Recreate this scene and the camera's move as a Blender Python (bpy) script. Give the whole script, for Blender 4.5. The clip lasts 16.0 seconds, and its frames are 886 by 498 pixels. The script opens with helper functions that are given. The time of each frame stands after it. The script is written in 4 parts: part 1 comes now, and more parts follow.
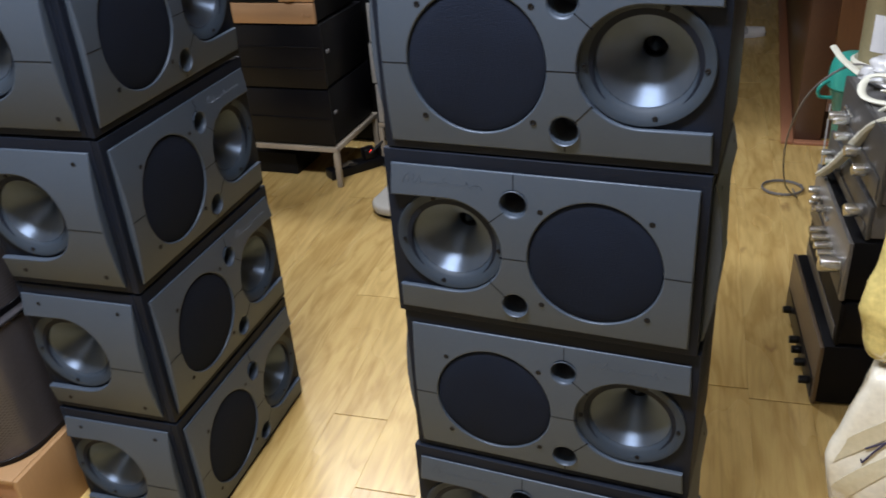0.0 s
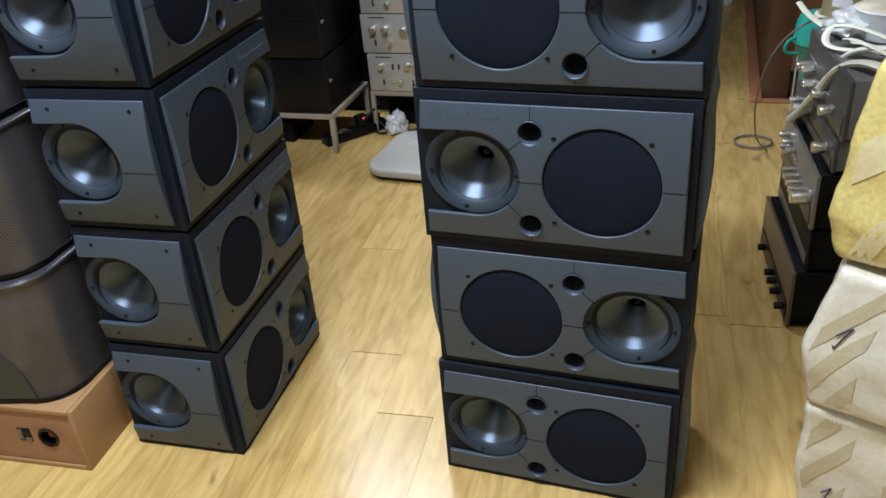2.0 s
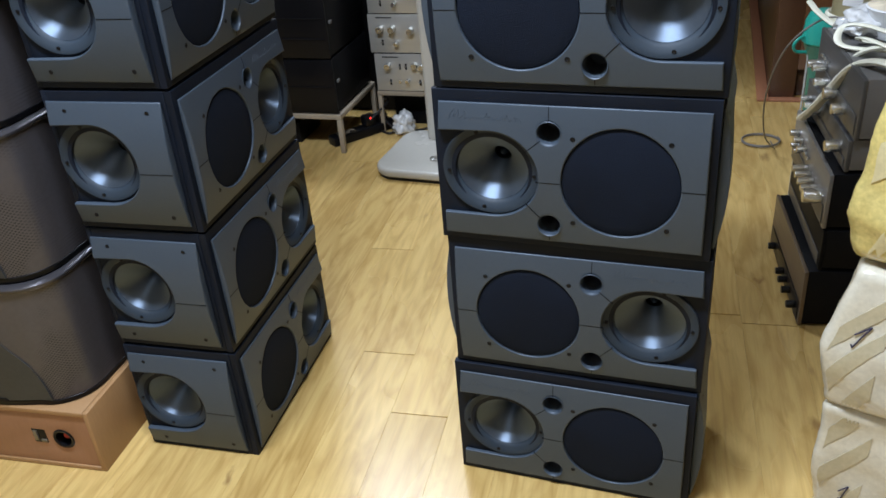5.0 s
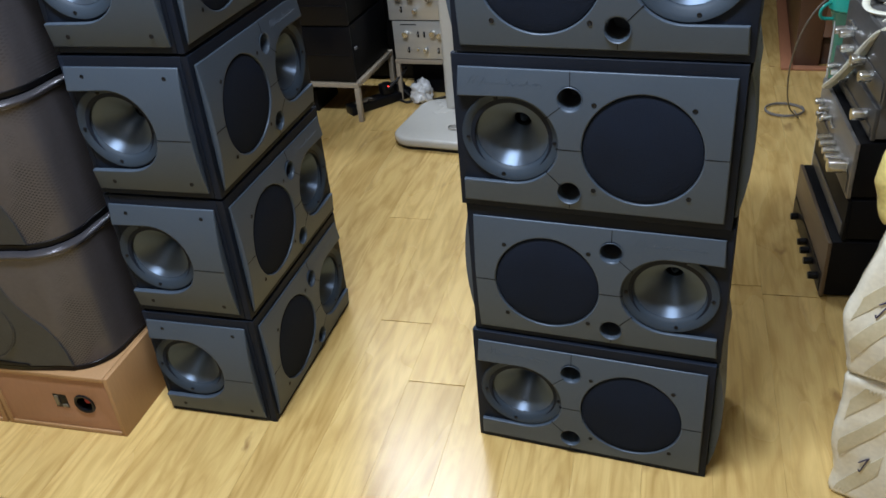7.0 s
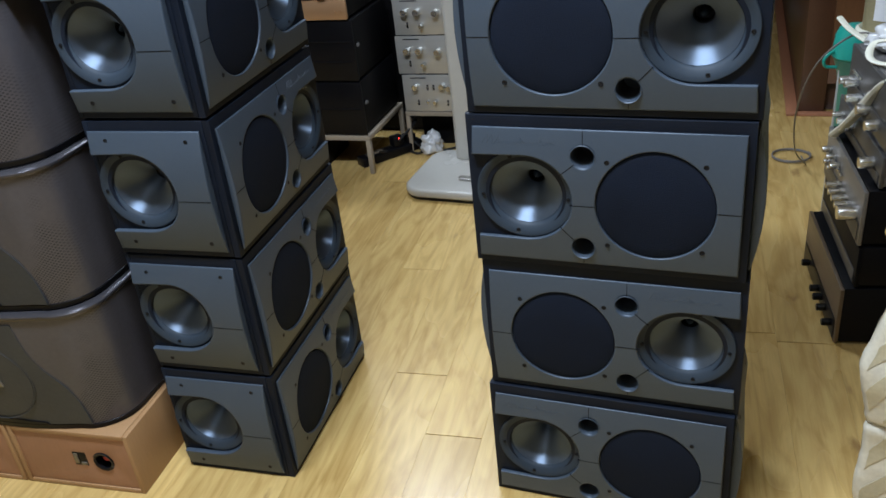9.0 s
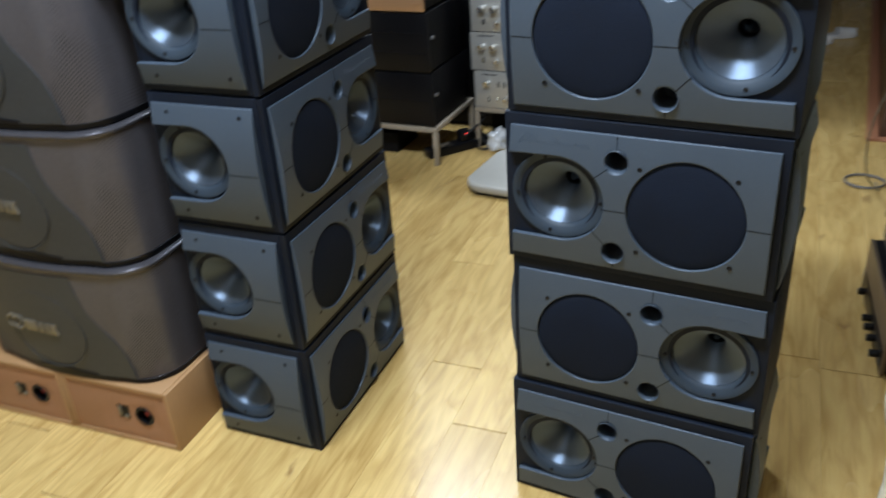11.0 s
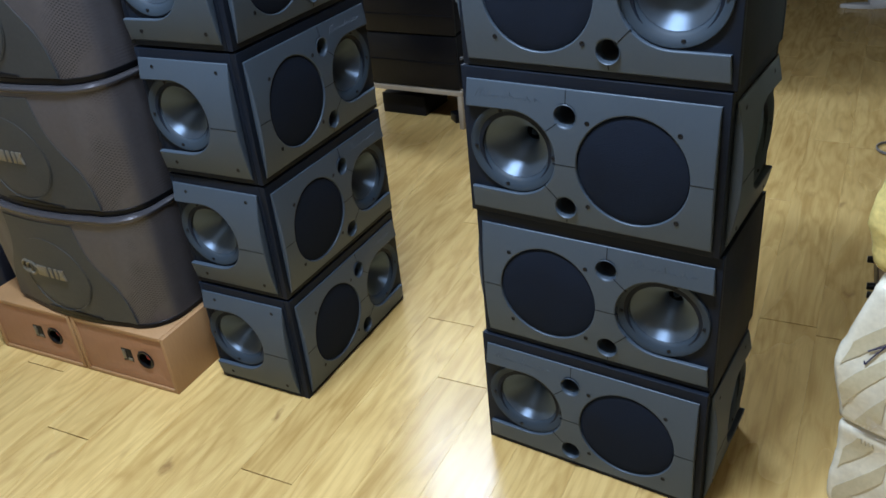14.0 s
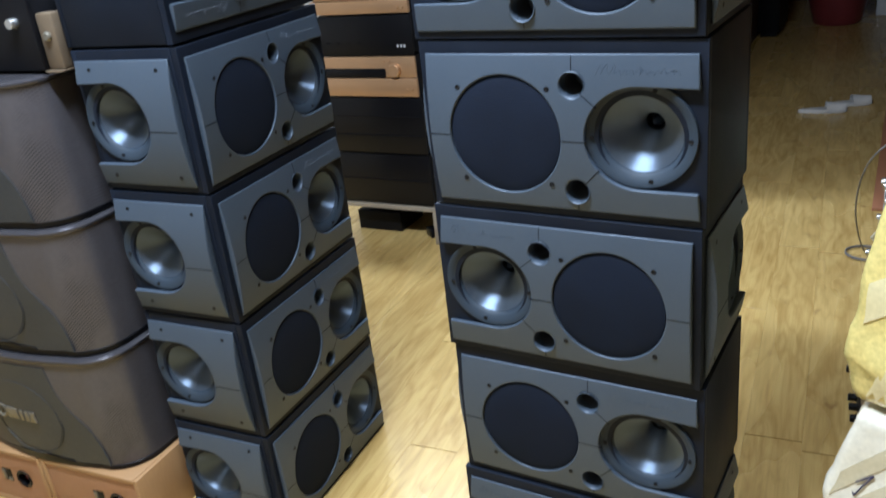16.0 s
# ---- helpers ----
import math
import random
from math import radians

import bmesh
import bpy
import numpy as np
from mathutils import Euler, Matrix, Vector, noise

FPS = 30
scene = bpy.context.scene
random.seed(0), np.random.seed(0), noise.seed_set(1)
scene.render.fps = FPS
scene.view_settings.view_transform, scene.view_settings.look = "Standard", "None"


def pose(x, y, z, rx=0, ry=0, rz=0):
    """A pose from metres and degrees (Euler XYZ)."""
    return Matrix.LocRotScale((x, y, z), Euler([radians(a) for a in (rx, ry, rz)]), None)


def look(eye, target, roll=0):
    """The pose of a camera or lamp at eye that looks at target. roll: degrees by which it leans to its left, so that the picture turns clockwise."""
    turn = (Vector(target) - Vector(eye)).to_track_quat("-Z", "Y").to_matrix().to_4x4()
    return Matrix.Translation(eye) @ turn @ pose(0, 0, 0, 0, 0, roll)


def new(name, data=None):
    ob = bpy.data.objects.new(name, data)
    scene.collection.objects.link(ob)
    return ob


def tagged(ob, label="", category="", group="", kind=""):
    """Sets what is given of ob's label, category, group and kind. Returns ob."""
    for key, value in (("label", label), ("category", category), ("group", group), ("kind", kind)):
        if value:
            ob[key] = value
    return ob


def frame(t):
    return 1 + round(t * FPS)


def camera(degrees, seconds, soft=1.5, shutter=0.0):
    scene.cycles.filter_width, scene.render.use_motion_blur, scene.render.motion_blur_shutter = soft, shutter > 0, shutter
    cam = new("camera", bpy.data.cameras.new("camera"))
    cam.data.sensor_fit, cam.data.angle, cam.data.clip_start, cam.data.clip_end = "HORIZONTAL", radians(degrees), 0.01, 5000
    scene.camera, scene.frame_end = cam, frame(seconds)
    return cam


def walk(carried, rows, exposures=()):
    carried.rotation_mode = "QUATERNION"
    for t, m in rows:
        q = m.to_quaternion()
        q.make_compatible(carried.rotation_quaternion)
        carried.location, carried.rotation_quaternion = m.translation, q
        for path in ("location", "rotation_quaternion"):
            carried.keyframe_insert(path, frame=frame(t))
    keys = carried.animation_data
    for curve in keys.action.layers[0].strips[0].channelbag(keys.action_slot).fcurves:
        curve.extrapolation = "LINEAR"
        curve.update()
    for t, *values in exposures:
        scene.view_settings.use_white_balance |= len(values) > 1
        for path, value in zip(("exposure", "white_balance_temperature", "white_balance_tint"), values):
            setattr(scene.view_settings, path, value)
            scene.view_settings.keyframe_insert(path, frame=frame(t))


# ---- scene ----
cam = camera(55.0, 16.0, soft=1.6, shutter=0.5)
PATH = [
    (0, (0.014, -0.006, 1.345), (-0.609, 1.636, 0.388), -4.4),
    (0.5, (-0.005, -0.065, 1.354), (-0.678, 1.554, 0.391), -4.3),
    (1, (-0.019, -0.158, 1.366), (-0.662, 1.461, 0.384), -5.2),
    (1.5, (-0.019, -0.219, 1.353), (-0.595, 1.42, 0.362), -5.0),
    (2, (-0.013, -0.227, 1.351), (-0.566, 1.418, 0.357), -4.9),
    (2.5, (-0.019, -0.217, 1.352), (-0.572, 1.42, 0.345), -5.5),
    (3, (-0.031, -0.237, 1.357), (-0.582, 1.413, 0.37), -5.3),
    (3.5, (-0.04, -0.243, 1.359), (-0.589, 1.412, 0.38), -5.1),
    (5.8, (-0.044, -0.235, 1.351), (-0.604, 1.383, 0.316), -5.1),
    (6, (-0.042, -0.235, 1.343), (-0.62, 1.368, 0.296), -5.2),
    (6.5, (-0.049, -0.239, 1.346), (-0.637, 1.356, 0.293), -5.1),
    (7, (-0.049, -0.232, 1.345), (-0.634, 1.367, 0.295), -5.6),
    (7.5, (-0.047, -0.242, 1.349), (-0.648, 1.359, 0.311), -6.1),
    (8, (-0.049, -0.252, 1.349), (-0.643, 1.354, 0.317), -5.9),
    (8.5, (-0.052, -0.231, 1.359), (-0.648, 1.395, 0.359), -6.2),
    (8.7, (-0.059, -0.237, 1.376), (-0.665, 1.4, 0.399), -6.6),
    (10.8, (-0.006, -0.256, 1.378), (-0.692, 1.374, 0.443), -4.2),
    (11, (0.032, -0.246, 1.377), (-0.746, 1.332, 0.426), -4.3),
    (11.5, (0.158, -0.225, 1.342), (-0.728, 1.233, 0.298), -4.6),
    (12, (0.22, -0.211, 1.316), (-0.679, 1.189, 0.206), -5.4),
    (12.5, (0.231, -0.206, 1.318), (-0.681, 1.195, 0.22), -6.1),
    (13, (0.232, -0.207, 1.327), (-0.69, 1.211, 0.26), -6.3),
    (13.5, (0.236, -0.203, 1.338), (-0.682, 1.246, 0.31), -6.0),
    (14, (0.244, -0.192, 1.345), (-0.68, 1.276, 0.35), -6.0),
    (14.5, (0.241, -0.192, 1.351), (-0.686, 1.282, 0.367), -5.9),
    (15, (0.238, -0.192, 1.354), (-0.689, 1.296, 0.392), -6.2),
    (15.5, (0.242, -0.185, 1.38), (-0.685, 1.349, 0.493), -6.5),
    (16, (0.236, -0.159, 1.407), (-0.675, 1.433, 0.611), -6.8),
]
TONE = [(0, 0.16, 6700, 22), (1.5, 0.14, 6550, 19), (3.5, 0.12, 6250, 17), (6, 0.12, 6300, 17), (8.5, -0.03, 6150, 16), (11, 0.24, 6200, 14), (12.5, 0.12, 5900, 13), (14, 0.12, 5750, 14), (15, 0.18, 5700, 15), (15.5, 0.36, 5750, 15), (16, 0.52, 6000, 15)]
walk(cam, [(t, look(eye, target, roll)) for t, eye, target, roll in PATH], TONE)

# ---- world and lamps ----
world = bpy.data.worlds.new("room_air")
world.use_nodes = True
world.node_tree.nodes["Background"].inputs[0].default_value = (0.75, 0.85, 1.0, 1)
world.node_tree.nodes["Background"].inputs[1].default_value = 0.03
scene.world = world


def tube_lamp(name, x, y, z, sx, sy, watts, turn=0.0, colour=(0.76, 0.89, 1.0)):
    lamp = bpy.data.lights.new(name, "AREA")
    lamp.shape, lamp.size, lamp.size_y, lamp.energy, lamp.color = "RECTANGLE", sx, sy, watts, colour
    ob = new(name, lamp)
    ob.matrix_world = pose(x, y, z, 0, 0, turn)
    return ob


tube_lamp("ceiling_tube", -1.75, 3.15, 2.72, 1.25, 0.21, 53)
tube_lamp("ceiling_tube", -0.70, 0.48, 2.72, 1.2, 0.16, 98)
# unseen weak lamp behind the camera, added so the fronts catch some light
tube_lamp("ceiling_tube", -1.2, -1.9, 2.72, 1.2, 0.16, 15)


# ---- materials ----
def material(name, colour, rough=0.5, metal=0.0, spread=0.12, scale=30.0, bump=0.05, stretch=(1, 1, 1), coat=0.0, spec=0.5):
    """Paint, plastic or metal with two scales of uneven tone and a fine relief."""
    m = bpy.data.materials.new(name)
    m.use_nodes = True
    t = m.node_tree
    n, l = t.nodes, t.links
    b = n["Principled BSDF"]
    b.inputs["Metallic"].default_value = metal
    b.inputs["Coat Weight"].default_value = coat
    b.inputs["Specular IOR Level"].default_value = spec
    co = n.new("ShaderNodeTexCoord")
    mp = n.new("ShaderNodeMapping")
    mp.inputs["Scale"].default_value = stretch
    l.new(co.outputs["Object"], mp.inputs["Vector"])
    fine, wide = n.new("ShaderNodeTexNoise"), n.new("ShaderNodeTexNoise")
    fine.inputs["Scale"].default_value, fine.inputs["Detail"].default_value = scale * 12, 3
    wide.inputs["Scale"].default_value, wide.inputs["Detail"].default_value = scale * 0.25, 5
    for tex in (fine, wide):
        l.new(mp.outputs[0], tex.inputs["Vector"])
    mix = n.new("ShaderNodeMath")
    mix.operation = "MULTIPLY_ADD"
    mix.inputs[1].default_value = 0.35
    l.new(fine.outputs["Fac"], mix.inputs[0])
    l.new(wide.outputs["Fac"], mix.inputs[2])
    ramp = n.new("ShaderNodeValToRGB")
    lo, hi = (tuple(min(1, c * k) for c in colour) + (1,) for k in (1 - spread, 1 + spread))
    ramp.color_ramp.elements[0].position, ramp.color_ramp.elements[1].position = 0.45, 0.9
    ramp.color_ramp.elements[0].color, ramp.color_ramp.elements[1].color = lo, hi
    l.new(mix.outputs[0], ramp.inputs[0])
    l.new(ramp.outputs[0], b.inputs["Base Color"])
    rr = n.new("ShaderNodeMapRange")
    rr.inputs["From Min"].default_value, rr.inputs["From Max"].default_value = 0.3, 0.7
    rr.inputs["To Min"].default_value, rr.inputs["To Max"].default_value = max(0.03, rough - 0.07), min(1, rough + 0.07)
    l.new(wide.outputs["Fac"], rr.inputs["Value"])
    l.new(rr.outputs[0], b.inputs["Roughness"])
    bp = n.new("ShaderNodeBump")
    bp.inputs["Strength"].default_value, bp.inputs["Distance"].default_value = bump, 0.002
    l.new(fine.outputs["Fac"], bp.inputs["Height"])
    l.new(bp.outputs[0], b.inputs["Normal"])
    return m


def plank_wood():
    """Pale oak laminate: long wavy figure, brown knots, a slightly different tone for each plank."""
    m = bpy.data.materials.new("oak_laminate")
    m.use_nodes = True
    n, l = m.node_tree.nodes, m.node_tree.links
    b = n["Principled BSDF"]
    b.inputs["Specular IOR Level"].default_value = 0.62
    geo, info = n.new("ShaderNodeNewGeometry"), n.new("ShaderNodeObjectInfo")
    add = n.new("ShaderNodeVectorMath")
    add.operation = "MULTIPLY_ADD"
    comb = n.new("ShaderNodeCombineXYZ")
    both = n.new("ShaderNodeMath")
    l.new(info.outputs["Random"], both.inputs[0])
    l.new(geo.outputs["Random Per Island"], both.inputs[1])
    for k in range(3):
        l.new(both.outputs[0], comb.inputs[k])
    add.inputs[1].default_value = (17, 31, 9)
    l.new(comb.outputs[0], add.inputs[0])
    l.new(geo.outputs["Position"], add.inputs[2])
    turn = n.new("ShaderNodeMapping")
    turn.inputs["Rotation"].default_value = (0, 0, radians(-3.5))
    l.new(add.outputs[0], turn.inputs["Vector"])

    def noise_at(scale, stretch, detail=4, dist=0.0):
        mp, tx = n.new("ShaderNodeMapping"), n.new("ShaderNodeTexNoise")
        mp.inputs["Scale"].default_value = stretch
        l.new(turn.outputs[0], mp.inputs["Vector"])
        l.new(mp.outputs[0], tx.inputs["Vector"])
        tx.inputs["Scale"].default_value, tx.inputs["Detail"].default_value, tx.inputs["Distortion"].default_value = scale, detail, dist
        return tx

    kmp, knots = n.new("ShaderNodeMapping"), n.new("ShaderNodeTexVoronoi")
    kmp.inputs["Scale"].default_value = (1, 0.55, 1)
    l.new(turn.outputs[0], kmp.inputs["Vector"])
    warp, sway = noise_at(30, (1, 0.5, 1), 3), n.new("ShaderNodeVectorMath")
    sway.operation = "MULTIPLY_ADD"
    sway.inputs[1].default_value = (0.075, 0.075, 0)
    l.new(warp.outputs["Color"], sway.inputs[0])
    l.new(kmp.outputs[0], sway.inputs[2])
    l.new(sway.outputs[0], knots.inputs["Vector"])
    knots.voronoi_dimensions = "2D"
    knots.inputs["Scale"].default_value = 5.2
    # the year rings part round each knot
    swirl = n.new("ShaderNodeMapRange")
    swirl.interpolation_type = "SMOOTHSTEP"
    swirl.inputs["From Min"].default_value, swirl.inputs["From Max"].default_value = 0.0, 0.42
    swirl.inputs["To Min"].default_value, swirl.inputs["To Max"].default_value = 0.9, 0.0
    calm = n.new("ShaderNodeTexVoronoi")
    calm.voronoi_dimensions = "2D"
    calm.inputs["Scale"].default_value = 5.2
    l.new(kmp.outputs[0], calm.inputs["Vector"])
    l.new(calm.outputs["Distance"], swirl.inputs["Value"])
    figure = noise_at(8, (1.0, 0.075, 1), 2.5, 0.4)
    rings = n.new("ShaderNodeMath")
    rings.operation = "MULTIPLY_ADD"
    rings.inputs[1].default_value = 11.0
    l.new(figure.outputs["Fac"], rings.inputs[0])
    l.new(swirl.outputs[0], rings.inputs[2])
    saw = n.new("ShaderNodeMath")
    saw.operation = "PINGPONG"
    saw.inputs[1].default_value = 0.5
    l.new(rings.outputs[0], saw.inputs[0])
    fine = noise_at(260, (1.0, 0.025, 1), 3)
    wide = noise_at(2.6, (1.0, 0.3, 1), 3)
    ramp = n.new("ShaderNodeValToRGB")
    e = ramp.color_ramp.elements
    e[0].position, e[0].color = 0.0, (0.555, 0.378, 0.138, 1)
    e[1].position, e[1].color = 0.5, (0.655, 0.472, 0.184, 1)
    mid = e.new(0.22)
    mid.color = (0.62, 0.438, 0.166, 1)
    l.new(saw.outputs[0], ramp.inputs[0])

    def blend(kind, fac, first, second):
        mx = n.new("ShaderNodeMix")
        mx.data_type, mx.blend_type = "RGBA", kind
        if isinstance(fac, float):
            mx.inputs["Factor"].default_value = fac
        else:
            l.new(fac, mx.inputs["Factor"])
        for sock, val in ((mx.inputs["A"], first), (mx.inputs["B"], second)):
            if isinstance(val, tuple):
                sock.default_value = val
            else:
                l.new(val, sock)
        return mx.outputs["Result"]

    fr = n.new("ShaderNodeValToRGB")
    fr.color_ramp.elements[0].position, fr.color_ramp.elements[0].color = 0.35, (0.80, 0.76, 0.68, 1)
    fr.color_ramp.elements[1].position, fr.color_ramp.elements[1].color = 0.6, (1, 1, 1, 1)
    l.new(fine.outputs["Fac"], fr.inputs[0])
    c = blend("MULTIPLY", 0.3, ramp.outputs[0], fr.outputs[0])
    silk = noise_at(24, (1.0, 0.2, 1), 4, 1.2)
    sr = n.new("ShaderNodeValToRGB")
    sr.color_ramp.elements[0].position, sr.color_ramp.elements[0].color = 0.36, (0.77, 0.71, 0.61, 1)
    sr.color_ramp.elements[1].position, sr.color_ramp.elements[1].color = 0.56, (1.03, 1.03, 1.03, 1)
    l.new(silk.outputs["Fac"], sr.inputs[0])
    c = blend("MULTIPLY", 0.65, c, sr.outputs[0])
    wr = n.new("ShaderNodeValToRGB")
    wr.color_ramp.elements[0].position, wr.color_ramp.elements[0].color = 0.3, (0.86, 0.81, 0.74, 1)
    wr.color_ramp.elements[1].position, wr.color_ramp.elements[1].color = 0.7, (1.06, 1.06, 1.06, 1)
    l.new(wide.outputs["Fac"], wr.inputs[0])
    c = blend("MULTIPLY", 0.8, c, wr.outputs[0])
    tone = n.new("ShaderNodeValToRGB")
    tone.color_ramp.elements[0].color, tone.color_ramp.elements[1].color = (0.92, 0.90, 0.87, 1), (1.05, 1.04, 1.02, 1)
    l.new(info.outputs["Random"], tone.inputs[0])
    c = blend("MULTIPLY", 1.0, c, tone.outputs[0])
    kr = n.new("ShaderNodeValToRGB")
    kr.color_ramp.elements[0].position, kr.color_ramp.elements[0].color = 0.02, (1, 1, 1, 1)
    kr.color_ramp.elements[1].position, kr.color_ramp.elements[1].color = 0.10, (0, 0, 0, 1)
    l.new(knots.outputs["Distance"], kr.inputs[0])
    kf = n.new("ShaderNodeMath")
    kf.operation = "MULTIPLY"
    # only some of the knots are dark
    pick, gate = n.new("ShaderNodeSeparateColor"), n.new("ShaderNodeMapRange")
    l.new(knots.outputs["Color"], pick.inputs[0])
    gate.inputs["From Min"].default_value, gate.inputs["From Max"].default_value = 0.45, 0.85
    gate.inputs["To Max"].default_value = 0.75
    l.new(pick.outputs[0], gate.inputs["Value"])
    l.new(gate.outputs[0], kf.inputs[1])
    l.new(kr.outputs[0], kf.inputs[0])
    c = blend("MIX", kf.outputs[0], c, (0.235, 0.125, 0.045, 1))
    l.new(c, b.inputs["Base Color"])
    rr = n.new("ShaderNodeMapRange")
    rr.inputs["To Min"].default_value, rr.inputs["To Max"].default_value = 0.20, 0.34
    l.new(wide.outputs["Fac"], rr.inputs["Value"])
    l.new(rr.outputs[0], b.inputs["Roughness"])
    bp = n.new("ShaderNodeBump")
    bp.inputs["Strength"].default_value, bp.inputs["Distance"].default_value = 0.06, 0.001
    l.new(fine.outputs["Fac"], bp.inputs["Height"])
    l.new(bp.outputs[0], b.inputs["Normal"])
    return m


def perforated(name, colour, hole, size, rough, metal, face="xz"):
    """Sheet metal with small round holes in offset rows."""
    m = material(name, colour, rough, metal, 0.16, 8, 0.02)
    n, l = m.node_tree.nodes, m.node_tree.links
    b = n["Principled BSDF"]
    co = n.new("ShaderNodeTexCoord")
    mp, vor = n.new("ShaderNodeMapping"), n.new("ShaderNodeTexVoronoi")
    mp.inputs["Scale"].default_value = (1, 0.001, 1)
    mp.inputs["Rotation"].default_value = (0, radians(45), 0)
    l.new(co.outputs["Object"], mp.inputs["Vector"])
    l.new(mp.outputs[0], vor.inputs["Vector"])
    vor.inputs["Scale"].default_value, vor.inputs["Randomness"].default_value = 1 / size, 0.0
    ramp = n.new("ShaderNodeValToRGB")
    ramp.color_ramp.elements[0].position, ramp.color_ramp.elements[0].color = 0.28, (1, 1, 1, 1)
    ramp.color_ramp.elements[1].position, ramp.color_ramp.elements[1].color = 0.36, (0, 0, 0, 1)
    l.new(vor.outputs["Distance"], ramp.inputs[0])
    patch = n.new("ShaderNodeTexNoise")
    patch.inputs["Scale"].default_value, patch.inputs["Detail"].default_value = 7, 2
    l.new(co.outputs["Object"], patch.inputs["Vector"])
    pr = n.new("ShaderNodeMapRange")
    pr.inputs["From Min"].default_value, pr.inputs["From Max"].default_value = 0.46, 0.58
    l.new(patch.outputs["Fac"], pr.inputs["Value"])
    mul = n.new("ShaderNodeMath")
    mul.operation = "MULTIPLY"
    sep, side, span, both = n.new("ShaderNodeSeparateXYZ"), n.new("ShaderNodeMath"), n.new("ShaderNodeMapRange"), n.new("ShaderNodeMath")
    side.operation, both.operation = "ABSOLUTE", "MULTIPLY"
    span.inputs["From Min"].default_value, span.inputs["From Max"].default_value = 0.30, 0.265
    l.new(co.outputs["Object"], sep.inputs[0])
    l.new(sep.outputs["X"], side.inputs[0])
    l.new(side.outputs[0], span.inputs["Value"])
    l.new(span.outputs[0], both.inputs[0])
    l.new(pr.outputs[0], both.inputs[1])
    l.new(ramp.outputs[0], mul.inputs[0])
    l.new(both.outputs[0], mul.inputs[1])
    old = b.inputs["Base Color"].links[0].from_socket
    mx = n.new("ShaderNodeMix")
    mx.data_type = "RGBA"
    l.new(mul.outputs[0], mx.inputs["Factor"])
    l.new(old, mx.inputs["A"])
    mx.inputs["B"].default_value = (*hole, 1)
    l.new(mx.outputs["Result"], b.inputs["Base Color"])
    return m


def clear_film(name, colour, rough=0.12, gloss=0.5, spread=0.2):
    m = material(name, colour, rough, 0.0, spread, 10, 0.1)
    m.node_tree.nodes["Principled BSDF"].inputs["Coat Weight"].default_value = gloss
    m.node_tree.nodes["Principled BSDF"].inputs["Coat Roughness"].default_value = 0.12
    return m


def glow(name, colour, power):
    m = bpy.data.materials.new(name)
    m.use_nodes = True
    b = m.node_tree.nodes["Principled BSDF"]
    b.inputs["Base Color"].default_value = (*colour, 1)
    b.inputs["Emission Color"].default_value = (*colour, 1)
    b.inputs["Emission Strength"].default_value = power
    return m


def turned(name, axis):
    """Satin metal spun on a lathe: its grain runs round the axis."""
    m = material(name, (0.150, 0.190, 0.245), 0.50, 0.85, 0.06, 10, 0.02, spec=0.3)
    n, l = m.node_tree.nodes, m.node_tree.links
    tan = n.new("ShaderNodeTangent")
    tan.direction_type, tan.axis = "RADIAL", axis
    b = n["Principled BSDF"]
    b.inputs["Specular Tint"].default_value = (0.35, 0.37, 0.40, 1)
    b.inputs["Anisotropic"].default_value = 0.94
    b.inputs["Anisotropic Rotation"].default_value = 0.25
    l.new(tan.outputs[0], b.inputs["Tangent"])
    return m


OAK = plank_wood()
GREY_PAINT = material("grey_metallic_paint", (0.060, 0.080, 0.106), 0.42, 0.2, 0.07, 14, 0.04, spec=0.4)
BLACK_VINYL = material("black_vinyl_wrap", (0.0070, 0.0105, 0.0185), 0.55, 0.0, 0.25, 24, 0.25, spec=0.16)
HORN_SILVER, HORN_SILVER_END = turned("satin_silver_horn", "Y"), turned("satin_silver_end_horn", "X")
FLANGE_GREY = material("flange_grey", (0.026, 0.037, 0.050), 0.55, 0.05, 0.06, 12, 0.04, spec=0.25)
WOOFER_CLOTH = material("woofer_cloth", (0.0085, 0.0125, 0.023), 0.85, 0.0, 0.15, 40, 0.5, spec=0.12)
THROAT_BLACK = material("throat_black", (0.008, 0.009, 0.011), 0.45, spec=0.3)
PORT_BLACK = material("port_black", (0.055, 0.058, 0.062), 0.6)
SEAM_DARK = material("seam_dark", (0.006, 0.006, 0.007), 0.8, spec=0.1)
SCREW_BLACK = material("screw_black", (0.006, 0.006, 0.007), 0.5, 0.1, spec=0.25)
BRONZE_LIP = material("bronze_gloss_lip", (0.074, 0.070, 0.076), 0.24, 0.5, 0.1, 9, 0.02)
BRONZE_MESH = perforated("bronze_perforated_mesh", (0.104, 0.097, 0.106), (0.032, 0.030, 0.033), 0.0052, 0.38, 0.35)
OLIVE_MESH = material("olive_grille_cloth", (0.049, 0.053, 0.056), 0.46, 0.25, 0.2, 10, 0.2)
GOLD = material("worn_gold", (0.22, 0.20, 0.155), 0.36, 0.6, 0.3, 30, 0.1)
TAN_BOARD = material("tan_veneer_board", (0.34, 0.165, 0.085), 0.5, 0.0, 0.12, 14, 0.08, (1, 1, 0.2))
TAN_SIDE = material("tan_veneer_side", (0.36, 0.20, 0.085), 0.48, 0.0, 0.12, 14, 0.08, (1, 1, 0.2))
RED_PLASTIC = material("red_plastic", (0.35, 0.03, 0.02), 0.4)
BLACK_GLOSS = material("black_gloss", (0.0045, 0.0045, 0.0055), 0.32, 0.0, 0.2, 14, 0.03, spec=0.22)
